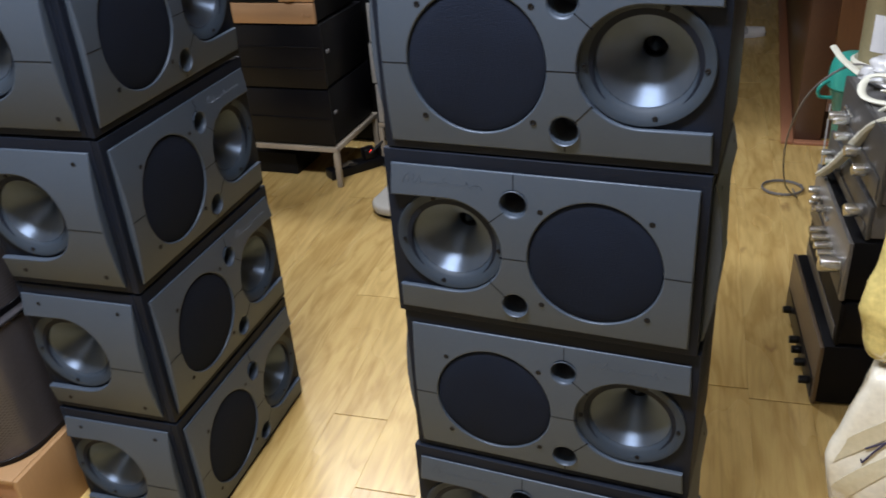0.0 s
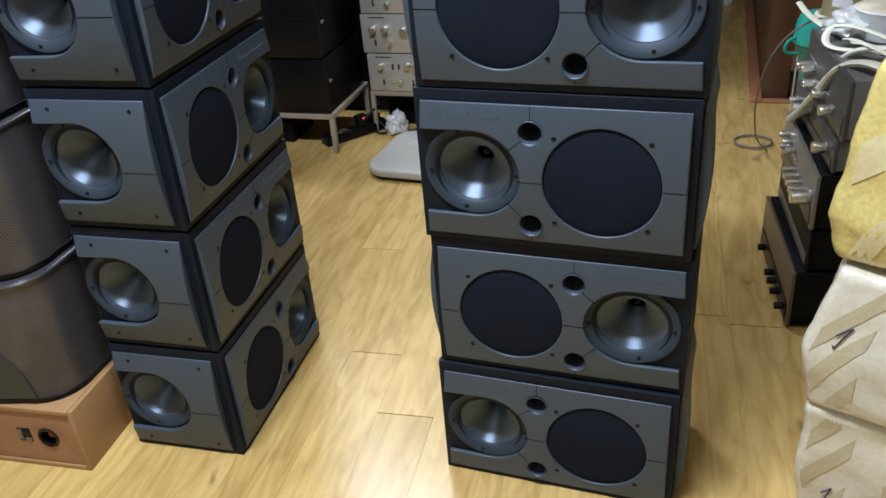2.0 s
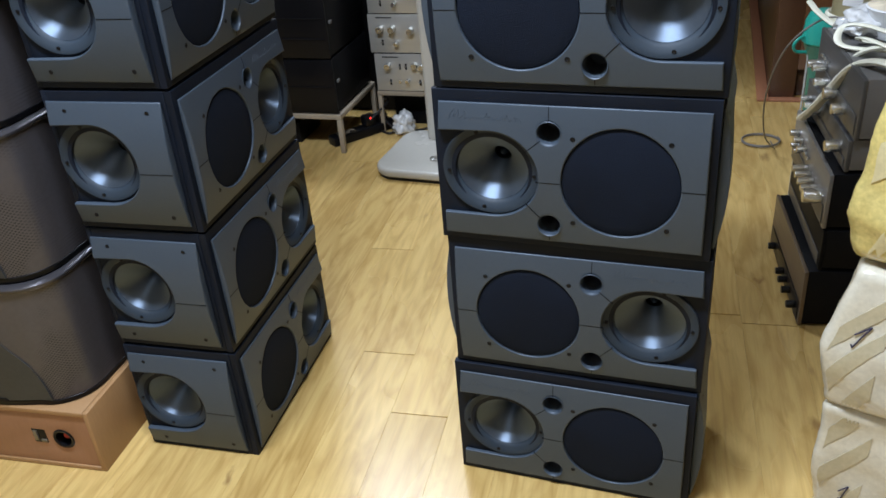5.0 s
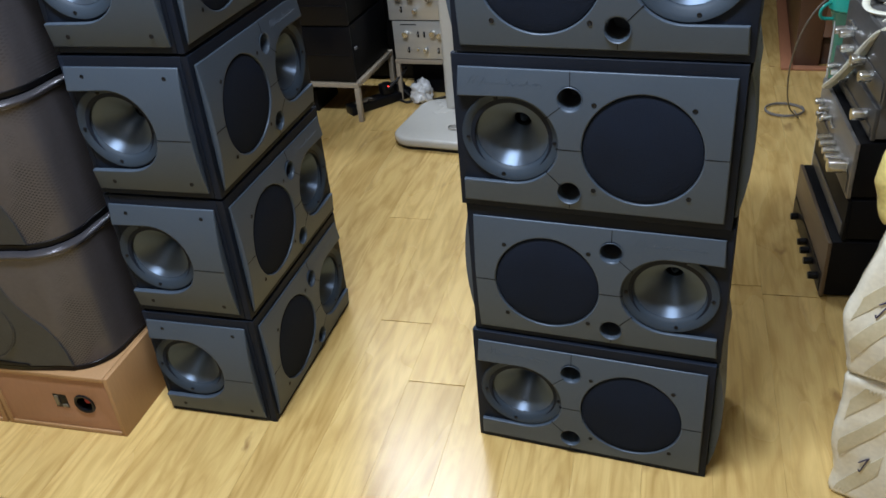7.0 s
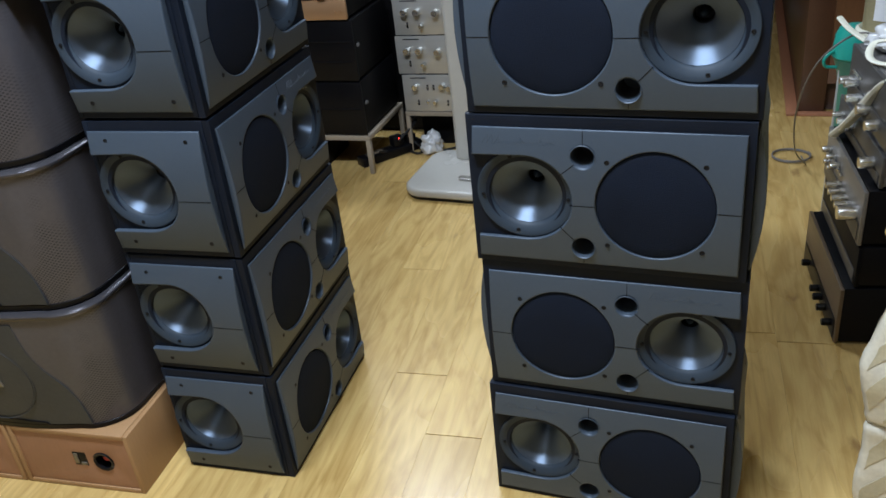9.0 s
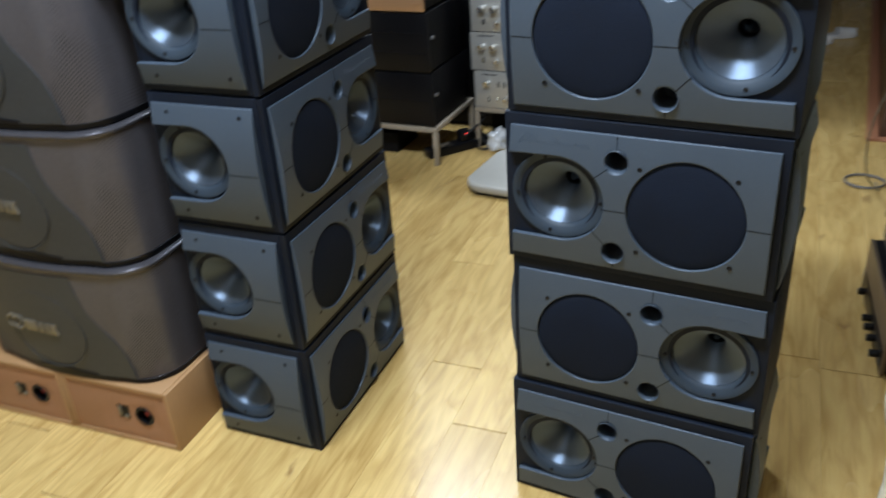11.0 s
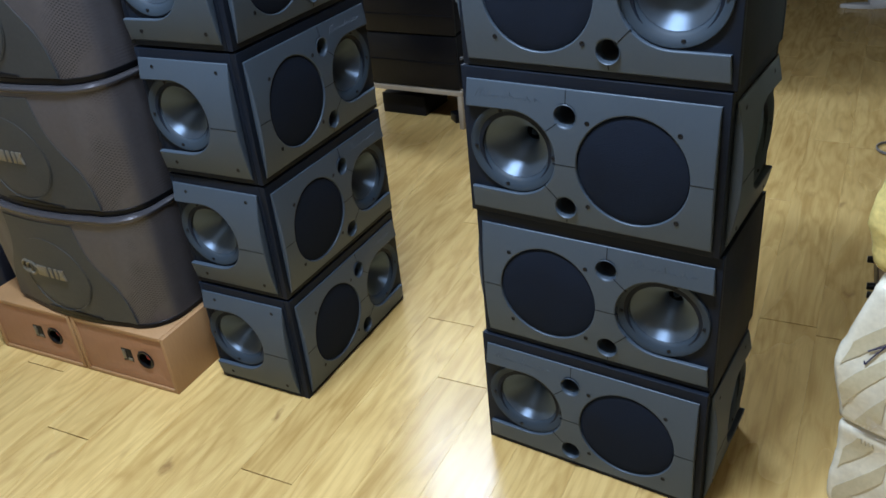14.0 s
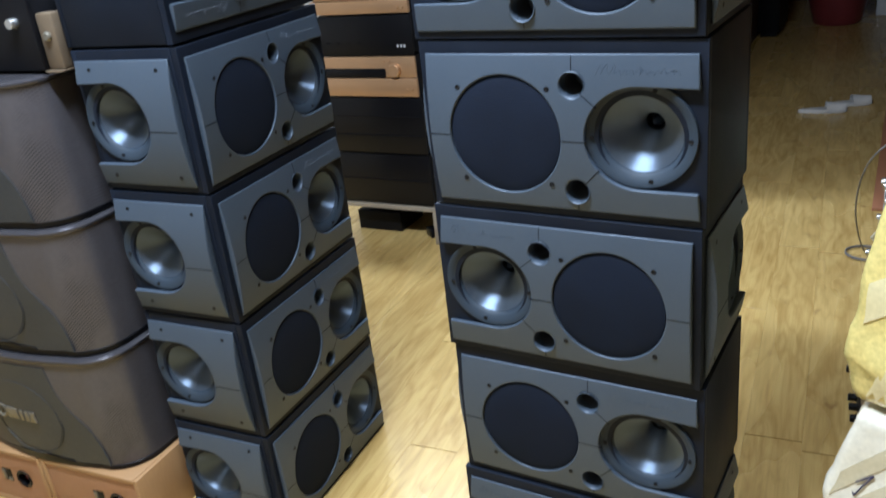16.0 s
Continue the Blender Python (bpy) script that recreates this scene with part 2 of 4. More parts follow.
BLACK_METAL = material("black_painted_steel", (0.0045, 0.0045, 0.0055), 0.5, 0.0, 0.25, 18, 0.1, spec=0.15)
CREAM_STEEL = material("cream_painted_steel", (0.30, 0.25, 0.185), 0.45, 0.0, 0.2, 20, 0.06)
CHAMPAGNE = material("champagne_aluminium", (0.50, 0.30, 0.16), 0.38, 0.55, 0.06, 20, 0.02, (0.1, 1, 8))
SILVER_FACE = material("brushed_silver_face", (0.56, 0.55, 0.51), 0.36, 0.55, 0.06, 26, 0.03, (0.08, 1, 6))
KNOB_SILVER = material("knob_silver", (0.62, 0.62, 0.60), 0.25, 0.9)
STEEL_GREY = material("amp_steel_grey", (0.17, 0.165, 0.16), 0.45, 0.35, 0.12, 16, 0.06)
WHITE_PLASTIC = material("white_gloss_plastic", (0.47, 0.455, 0.41), 0.28, 0.0, 0.05, 6, 0.02)
PALE_PLASTIC = material("pale_milky_plastic", (0.42, 0.42, 0.40), 0.35, 0.0, 0.15, 12, 0.05)
TEAL_BODY = material("dim_teal_plastic", (0.045, 0.20, 0.145), 0.35, 0.0, 0.2, 12, 0.03)
TEAL = material("teal_plastic", (0.02, 0.34, 0.27), 0.3, 0.0, 0.15, 12, 0.03)
BAG = clear_film("thin_white_bag", (0.62, 0.63, 0.63), 0.2, 0.6)
TAPED = clear_film("taped_cream_parcel", (0.64, 0.60, 0.48), 0.26, 0.7)
TAPE_GAP = clear_film("olive_tape_gap", (0.50, 0.445, 0.30), 0.2, 0.8)
PALE_TAPE = clear_film("pale_packing_tape", (0.68, 0.60, 0.34), 0.2, 0.9)
YELLOW_WRAP = clear_film("yellow_wrap", (0.66, 0.54, 0.19), 0.22, 0.9, 0.42)
INK = material("marker_ink", (0.03, 0.025, 0.06), 0.6)
CABLE_CREAM = material("cream_cable", (0.72, 0.71, 0.58), 0.4)
CABLE_GREY = material("grey_cable", (0.16, 0.15, 0.14), 0.45)
CABLE_BLACK = material("black_cable", (0.012, 0.012, 0.012), 0.5)
OLIVE_JAR = material("olive_tin", (0.30, 0.265, 0.15), 0.4, 0.2, 0.2, 8, 0.05)
CARDBOARD = material("brown_cardboard", (0.14, 0.10, 0.06), 0.8, 0.0, 0.2, 12, 0.2)
PAPER = material("white_paper", (0.70, 0.71, 0.72), 0.6)
NOODLE = material("printed_noodle_lid", (0.70, 0.62, 0.47), 0.5, 0, 0.35, 60)
BROWN_WOOD = material("brown_varnished_wood", (0.125, 0.05, 0.02), 0.35, 0.0, 0.3, 10, 0.06, (1, 1, 0.12), 0.2)
DARK_WOOD = material("dark_varnished_wood", (0.075, 0.032, 0.016), 0.4, 0.0, 0.3, 10, 0.06, (1, 0.12, 1), 0.1)
SKIRTING = material("pinkish_wood_skirting", (0.34, 0.145, 0.075), 0.4, 0.0, 0.15, 12, 0.05, (1, 0.12, 1))
PLASTER = material("wall_plaster", (0.62, 0.60, 0.56), 0.8, 0.0, 0.05, 4, 0.2)
WHITE_CEILING = material("ceiling_paint", (0.78, 0.78, 0.76), 0.85, 0.0, 0.03, 4, 0.1)
NAVY = material("navy_carpet_cover", (0.014, 0.019, 0.040), 0.8, 0.0, 0.2, 30, 0.4)
DARK_FELT = material("pale_felt", (0.55, 0.53, 0.50), 0.9, 0, 0.2, 30, 0.4)
BASIN_RED = material("dark_red_basin", (0.20, 0.03, 0.035), 0.4)
LED_RED = glow("red_led", (1.0, 0.03, 0.02), 6.0)


# ---- building helpers ----
def root(name, m, label, category, group="", kind=""):
    ob = new(name)
    ob.empty_display_size = 0.05
    ob.matrix_world = m
    return tagged(ob, label, category, group, kind)


def finish(name, bm, mat, smooth=40):
    me = bpy.data.meshes.new(name)
    bm.to_mesh(me)
    bm.free()
    me.materials.append(mat)
    if smooth:
        me.polygons.foreach_set("use_smooth", [True] * len(me.polygons))
        me.set_sharp_from_angle(angle=radians(smooth))
    return me


def part(name, bm, mat, parent, label="", at=None, smooth=40):
    ob = new(name, bm if isinstance(bm, bpy.types.Mesh) else finish(name, bm, mat, smooth))
    ob.parent = parent
    if at is not None:
        ob.matrix_basis = at
    return tagged(ob, label)


def thing(name, bm, mat, m, label, category, group="", kind="", smooth=40):
    ob = new(name, finish(name, bm, mat, smooth))
    ob.matrix_world = m
    return tagged(ob, label, category, group, kind)


def moved(bm, m):
    bmesh.ops.transform(bm, matrix=m, verts=bm.verts)
    if m.to_3x3().determinant() < 0:
        bmesh.ops.reverse_faces(bm, faces=bm.faces)
    return bm


def joined(*parts):
    out = bmesh.new()
    for bm in parts:
        me = bpy.data.meshes.new("piece")
        bm.to_mesh(me)
        bm.free()
        out.from_mesh(me)
        bpy.data.meshes.remove(me)
    return out


def box(x0, y0, z0, x1, y1, z1, bevel=0.002, segs=2):
    bm = bmesh.new()
    bmesh.ops.create_cube(bm, size=1)
    for v in bm.verts:
        v.co = Vector(((x0, x1)[v.co.x > 0], (y0, y1)[v.co.y > 0], (z0, z1)[v.co.z > 0]))
    if bevel:
        bmesh.ops.bevel(bm, geom=bm.edges[:], offset=bevel, segments=segs, profile=0.5, affect="EDGES")
    return bm


def lathe(profile, segs=32, close=False):
    """A turned form round the w axis: profile of (radius, w)."""
    bm = bmesh.new()
    rings = []
    for r, w in profile:
        if r < 1e-6:
            rings.append([bm.verts.new((0, 0, w))])
        else:
            rings.append([bm.verts.new((r * math.cos(2 * math.pi * k / segs), r * math.sin(2 * math.pi * k / segs), w)) for k in range(segs)])
    for a, b in zip(rings, rings[1:]):
        for k in range(segs):
            j = (k + 1) % segs
            if len(a) == 1 and len(b) == 1:
                continue
            if len(a) == 1:
                bm.faces.new((a[0], b[k], b[j]))
            elif len(b) == 1:
                bm.faces.new((a[k], b[0], a[j]))
            else:
                bm.faces.new((a[k], b[k], b[j], a[j]))
    return bm


def sheet(loops, thick, bevel=0.0015):
    """A flat board with openings: outlines in (u, v), standing from w = 0 to thick."""
    cu = bpy.data.curves.new("outline", "CURVE")
    cu.dimensions, cu.fill_mode = "2D", "BOTH"
    cu.extrude, cu.bevel_depth, cu.bevel_resolution, cu.offset = thick / 2 - bevel, bevel, 2, -bevel
    for loop in loops:
        sp = cu.splines.new("POLY")
        sp.points.add(len(loop) - 1)
        for p, (u, v) in zip(sp.points, loop):
            p.co = (u, v, 0, 1)
        sp.use_cyclic_u = True
    ob = new("outline", cu)
    me = bpy.data.meshes.new_from_object(ob.evaluated_get(bpy.context.evaluated_depsgraph_get()))
    bpy.data.objects.remove(ob)
    bpy.data.curves.remove(cu)
    bm = bmesh.new()
    bm.from_mesh(me)
    bpy.data.meshes.remove(me)
    bmesh.ops.remove_doubles(bm, verts=bm.verts, dist=1e-5)
    bmesh.ops.translate(bm, vec=(0, 0, thick / 2), verts=bm.verts)
    return bm


def circle(cu, cv, r, n=40, a0=0.0, a1=360.0, ends=False, wide=1.0):
    k = n if not ends else n - 1
    return [(cu + wide * r * math.cos(radians(a0 + (a1 - a0) * i / k)), cv + r * math.sin(radians(a0 + (a1 - a0) * i / k))) for i in range(n)]


def tube(points, radius, sides=8, closed=False, flat=1.0):
    """A cable or bent rod along points."""
    pts = [Vector(p) for p in points]
    bm = bmesh.new()
    rings = []
    for i, p in enumerate(pts):
        a = pts[i - 1] if (i or closed) else p
        b = pts[(i + 1) % len(pts)] if (i + 1 < len(pts) or closed) else p
        d = (b - a).normalized()
        side = d.cross(Vector((0, 0, 1)))
        side = side.normalized() if side.length > 1e-4 else Vector((1, 0, 0))
        up = side.cross(d)
        rings.append([bm.verts.new(p + radius * (math.cos(2 * math.pi * k / sides) * side + flat * math.sin(2 * math.pi * k / sides) * up)) for k in range(sides)])
    for i in range(len(rings) - (0 if closed else 1)):
        a, b = rings[i], rings[(i + 1) % len(rings)]
        for k in range(sides):
            bm.faces.new((a[k], a[(k + 1) % sides], b[(k + 1) % sides], b[k]))
    if not closed:
        bm.faces.new(rings[0][::-1])
        bm.faces.new(rings[-1])
    return bm


def smooth_path(points, steps=6):
    """Catmull-Rom through the points."""
    p = [Vector(q) for q in points]
    p = [p[0] * 2 - p[1]] + p + [p[-1] * 2 - p[-2]]
    out = []
    for i in range(1, len(p) - 2):
        for s in range(steps):
            t = s / steps
            out.append(0.5 * ((2 * p[i]) + (p[i + 1] - p[i - 1]) * t + (2 * p[i - 1] - 5 * p[i] + 4 * p[i + 1] - p[i + 2]) * t * t + (3 * p[i] - p[i - 1] - 3 * p[i + 1] + p[i + 2]) * t ** 3))
    return out + [p[-2]]


# ---- room shell ----
def shell(name, bounds, mat, label, category):
    return thing(name, box(*bounds, bevel=0), mat, Matrix(), label, category, kind="structure", smooth=0)


floor = shell("floor", (-3.7, -3.2, -0.06, 2.3, 8.6, -0.009), SKIRTING, "oak laminate floor laid in long planks", "floor")
shell("wall_west", (-3.85, -3.2, -0.06, -3.7, 3.75, 2.8), PLASTER, "plain painted wall", "wall")
# out of view; its dark colour keeps bounced light out of the aisle
shell("wall_east", (2.3, -3.2, -0.06, 2.45, 8.6, 2.8), BROWN_WOOD, "unseen wall kept dark brown to cut bounced light", "wall")
shell("wall_south", (-3.85, -3.35, -0.06, 2.45, -3.2, 2.8), PLASTER, "plain painted wall", "wall")
shell("wall_north", (-3.85, 3.75, -0.06, -0.901, 3.9, 2.8), PLASTER, "plain painted wall behind the equipment rack", "wall")
# unseen wall, set here to block the back lamp from the passage floor
shell("wall_passage_blocker", (-0.90, 3.35, -0.06, -0.78, 8.6, 2.8), DARK_WOOD, "unseen dark wall that keeps lamp light off the passage", "wall")
shell("wall_end", (-1.15, 8.6, -0.06, 2.45, 8.75, 2.8), DARK_WOOD, "dark wall at the end of the passage", "wall")
shell("ceiling", (-3.85, -3.35, 2.8, 2.45, 8.75, 2.9), WHITE_CEILING, "white ceiling", "ceiling")

# ---- two-way loudspeakers ----
W, D, H = 0.479, 0.275, 0.2885
BASE, BOW = 0.004, 0.010
ZLO, ZHI = 0.012, 0.269


def swell(v, bow=BOW):
    k = (v - (ZLO + ZHI) / 2) / ((ZHI - ZLO) / 2)
    return BASE + bow * max(0.0, 1 - k * k)


def bowed(bm, thick, bow=BOW):
    """Gives a board its cylindrical swelling from the top edge to the bottom edge."""
    for i in range(1, 14):
        z = ZLO + (ZHI - ZLO) * i / 14
        bmesh.ops.bisect_plane(bm, geom=bm.verts[:] + bm.edges[:] + bm.faces[:], dist=1e-6, plane_co=(0, z, 0), plane_no=(0, 1, 0))
    for v in bm.verts:
        if v.co.z > thick / 2:
            v.co.z += swell(v.co.y, bow) - thick
    return bm


FRONT = Matrix(((1, 0, 0, 0), (0, 0, -1, 0), (0, 1, 0, 0), (0, 0, 0, 1)))
END = Matrix(((0, 0, 1, W), (-1, 0, 0, D), (0, 1, 0, 0), (0, 0, 0, 1)))
HORN_F, HORN_E = (0.101, 0.1380), (0.0905, 0.1420)
WOOFER = (0.3265, 0.1355)
PORTS = ((0.206, 0.221), (0.204, 0.047))


def seam(u0, v0, u1, v1, wide=0.0013, bow=BOW):
    """A narrow joint in the face, following its swelling."""
    bm = bmesh.new()
    d = Vector((u1 - u0, v1 - v0)).normalized()
    s = Vector((-d.y, d.x)) * wide / 2
    rows = []
    for i in range(7):
        u, v = u0 + (u1 - u0) * i / 6, v0 + (v1 - v0) * i / 6
        rows.append([bm.verts.new((u + k * s.x, v + k * s.y, swell(v, bow) + dw)) for k, dw in ((-1, -0.003), (-1, 0.0003), (1, 0.0003), (1, -0.003))])
    for a, b in zip(rows, rows[1:]):
        for k in range(3):
            bm.faces.new((a[k], b[k], b[k + 1], a[k + 1]))
    bmesh.ops.recalc_face_normals(bm, faces=bm.faces)
    return bm


def emblem_stroke(mirror):
    """A low raised maker's mark as one wavy line with a large first stroke."""
    pts = []
    for i in range(111):
        k = i / 110
        x = 0.030 + 0.128 * k
        tall = 0.017 if k < 0.13 else (0.015 if 0.19 < k < 0.24 or 0.50 < k < 0.56 or 0.76 < k < 0.80 or 0.90 < k < 0.94 else 0.0065)
        y = 0.2375 + tall * abs(math.sin(k * math.pi * (15.0 if k < 0.13 else 13.0)))
        x += 0.35 * (y - 0.2375)
        pts.append((0.197 - x if mirror else x, y, 0.0))
    bm = tube(pts, 0.0008, 6)
    for v in bm.verts:
        v.co.z += swell(v.co.y) - 0.0004
    return bm


def swelling_normals(me, m, bow):
    """Gives the face of a panel the true normals of its swelling."""
    r = m.to_3x3()
    back = m.inverted()
    normals = [Vector(c.vector) for c in me.corner_normals]
    for p in me.polygons:
        v = (back @ p.center).y
        slope = -bow * 2 * (v - (ZLO + ZHI) / 2) / ((ZHI - ZLO) / 2) ** 2
        if (r @ Vector((0, -slope, 1)).normalized()).dot(p.normal) > 0.992:
            for k in p.loop_indices:
                v = (back @ me.vertices[me.loops[k].vertex_index].co).y
                slope = -bow * 2 * (v - (ZLO + ZHI) / 2) / ((ZHI - ZLO) / 2) ** 2
                normals[k] = r @ Vector((0, -slope, 1)).normalized()
    me.normals_split_custom_set(normals)


def loudspeaker_kind(mirror):
    """The meshes of one speaker with the horn at the left of its front, or mirrored with the horn at the right."""
    turn = Matrix.Translation((W, 0, 0)) @ Matrix.Diagonal((-1, 1, 1, 1)) if mirror else Matrix()
    made = []

    def add(name, bm, mat, where, label="", under=None):
        me = finish(name, moved(bm, turn @ where), mat)
        if name in ("front_panel", "end_panel"):
            swelling_normals(me, turn @ where, BOW if name == "front_panel" else 0.016)
        made.append((name, me, label, under))

    rect = [(0, 0), (W, 0), (W, H), (0, H)]
    front = moved(sheet([rect, circle(*HORN_F, 0.0665), circle(*WOOFER, 0.098), *(circle(*p, 0.0215) for p in PORTS)], 0.015), FRONT @ Matrix.Translation((0, 0, -0.015)))
    end = moved(sheet([[(0.012, 0.0), (D - 0.0155, 0), (D - 0.0155, H), (0.012, H)], circle(*HORN_E, 0.0665)], 0.015), END @ Matrix.Translation((0, 0, -0.015)))
    add("front_baffle", front, BLACK_VINYL, Matrix(), "black vinyl-wrapped baffle")
    add("end_baffle", end, BLACK_VINYL, Matrix(), "black vinyl-wrapped end")
    rest = [box(0, 0.0155, 0, 0.012, D - 0.0125, H), box(0, D - 0.012, 0, W, D, H), box(0.0125, 0.0155, 0, W - 0.0155, D - 0.0125, 0.012), box(0.0125, 0.0155, H - 0.012, W - 0.0155, D - 0.0125, H)]
    for board, bm in zip(("side_board", "back_board", "bottom_board", "top_board"), rest):
        add(board, bm, BLACK_VINYL, Matrix(), "black vinyl-wrapped board")

    arc = circle(*HORN_F, 0.0808, 24, -90, 90, True, 1.06)
    outline = [(0.0125, 0.268), (0.0095, ZLO + 0.205), *reversed(arc), (0.0115, 0.0575), (0.0085, ZLO), (0.466, ZLO), (0.466, 0.268)]
    plate = bowed(sheet([outline, circle(*WOOFER, 0.0995, 56), *(circle(*p, 0.0205, 28) for p in PORTS)], 0.008, 0.0026), 0.008)
    add("front_panel", plate, GREY_PAINT, FRONT, "grey metallic front panel with round openings")
    arc = circle(*HORN_E, 0.0830, 24, -90, 90, True, 1.07)
    outline = [(0.008, 0.269), (0.008, 0.2225), *reversed(arc), (0.007, 0.0575), (0.006, ZLO), (0.252, ZLO), (0.252, 0.269)]
    add("end_panel", bowed(sheet([outline], 0.008, 0.0026), 0.008, 0.016), GREY_PAINT, END, "grey metallic end panel")

    for centre, where in ((HORN_F, FRONT), (HORN_E, END)):
        spot = where @ Matrix.Translation((*centre, 0)) @ Matrix.Translation((0, 0.0055, 0.001)) @ Matrix.Diagonal((1.055, 1, 1, 1))
        flange = lathe([(0.0665, -0.006), (0.0838, -0.001), (0.0838, 0.0030), (0.0830, 0.0038), (0.080, 0.0036), (0.074, 0.0016), (0.067, -0.0026), (0.0630, -0.0060), (0.0606, -0.0105)], 56)
        add("horn", lathe([(0.0608, -0.0085), (0.0590, -0.0115), (0.0530, -0.0180), (0.0455, -0.0262), (0.0370, -0.0358), (0.0285, -0.0458), (0.0215, -0.0560), (0.0178, -0.0670), (0.0165, -0.0850)], 56), HORN_SILVER if where is FRONT else HORN_SILVER_END, spot, "satin silver horn flare")
        add("horn_flange", flange, FLANGE_GREY, spot, "dark grey dished mounting ring")
        add("throat", lathe([(0.0170, -0.083), (0.0160, -0.110), (0.0, -0.110)], 20), THROAT_BLACK, spot)
        add("phase_plug", lathe([(0.0090, -0.1095), (0.0085, -0.090), (0.0060, -0.080), (0.0025, -0.074), (0.0, -0.073)], 16), FLANGE_GREY, spot)
        for a in (108, 184, 258, 355):
            at = spot @ Matrix.Translation((0.0735 * math.cos(radians(a)), 0.0735 * math.sin(radians(a)), 0.0016))
            add("flange_screw", lathe([(0.0034, 0.0), (0.0034, 0.0016), (0.0022, 0.0022), (0.0008, 0.0012), (0.0, 0.0012)], 12), SCREW_BLACK, at)

    cloth = lathe([(0.0975, -0.012), (0.0982, -0.0030), (0.0978, -0.0012), (0.096, -0.0008), (0.08, -0.0004), (0.06, 0.0), (0.04, 0.0), (0.02, 0.0), (0.0, 0.0)], 56)
    for v in cloth.verts:
        v.co.z += swell(v.co.y + WOOFER[1]) - 0.0028
    add("woofer_grille", cloth, WOOFER_CLOTH, FRONT @ Matrix.Translation((*WOOFER, 0)), "blue-black cloth over the woofer")
    for p in PORTS:
        add("port_tube", lathe([(0.0212, 0.005), (0.0195, 0.004), (0.0185, -0.01), (0.018, -0.055), (0.0, -0.055)], 28), PORT_BLACK, FRONT @ Matrix.Translation((*p, 0)), "open bass port")
        lip = swell(p[1])
        add("port_rim", lathe([(0.0222, lip + 0.0002), (0.0212, lip + 0.0011), (0.0200, lip + 0.0002), (0.0192, lip - 0.003), (0.0183, lip - 0.020), (0.0181, lip - 0.020), (0.0188, lip - 0.002)], 28), GREY_PAINT, FRONT @ Matrix.Translation((*p, 0)), "grey pressed rim of the port")
    for sx in (-1, 1):
        for sz in (-1, 1):
            u, v = WOOFER[0] + 0.0795 * sx, WOOFER[1] + 0.0785 * sz
            add("panel_screw", lathe([(0.0045, 0.0006), (0.0036, 0.0010), (0.0024, 0.0004), (0.0, 0.0003)], 12), SCREW_BLACK, FRONT @ Matrix.Translation((u, v, swell(v))))
    for u, v in ((0.048, 0.2515), (0.222, 0.2495), (0.048, 0.033), (0.222, 0.0345)):
        add("panel_screw", lathe([(0.0045, 0.0006), (0.0036, 0.0010), (0.0024, 0.0004), (0.0, 0.0003)], 12), SCREW_BLACK, END @ Matrix.Translation((u, v, swell(v, 0.016))))
    for line in ((0.206, 0.2405, 0.206, 0.266), (0.1915, 0.2075, 0.1665, 0.187), (0.1825, 0.1315, 0.2265, 0.1315), (0.4265, 0.1335, 0.465, 0.1335), (0.1895, 0.0605, 0.165, 0.0865), (0.204, 0.0145, 0.204, 0.027)):
        add("panel_seam", seam(*line), SEAM_DARK, FRONT)
    add("panel_seam", seam(0.181, 0.131, 0.251, 0.131, bow=0.016), SEAM_DARK, END)
    add("maker_mark", emblem_stroke(mirror), GREY_PAINT, FRONT, "low raised maker's mark")
    return made


KINDS = {False: loudspeaker_kind(False), True: loudspeaker_kind(True)}


def loudspeaker(mirror, m, label, group):
    ob = root("loudspeaker", m, label, "loudspeaker", group)
    for name, me, text, _ in KINDS[mirror]:
        part(name, me, None, ob, text)
    return ob


STACK_R = pose(-0.486, 1.089, 0, 0, 0, -3.1)
LABEL = "grey and black loudspeaker in a tall stack"
for level, (mirror, dx, dy, turn) in enumerate(((False, 0.0, 0.0, 0.0), (True, 0.006, 0.006, 0.4), (False, 0.0, 0.001, 0.0), (True, 0.006, 0.002, 0.2), (False, 0.002, 0.0, 0.0))):
    loudspeaker(mirror, STACK_R @ pose(dx, dy, 0.2915 * level, 0, 0, turn), LABEL, "stack of loudspeakers by the aisle")

STACK_L = pose(-0.957, 1.0235, 0, 0, 0, 92.1)
for level, (dx, dy, turn) in enumerate(((0, 0, 0), (0.001, 0.001, -0.3), (0.0, -0.001, 0.2), (-0.001, 0.0, 0.0))):
    loudspeaker(True, STACK_L @ pose(dx, dy, 0.2945 * level, 0, 0, turn), LABEL + " beside bronze speakers", "stack of loudspeakers by the bronze speakers")
loudspeaker(True, STACK_L @ pose(W, 0.004, 0.2945 * 4 + H, 0, 180, 0), "grey and black loudspeaker lying upside down on its stack", "stack of loudspeakers by the bronze speakers")

# ---- bronze bow-fronted speakers on tan boxes ----
BW, BD, BH = 0.60, 0.33, 0.318


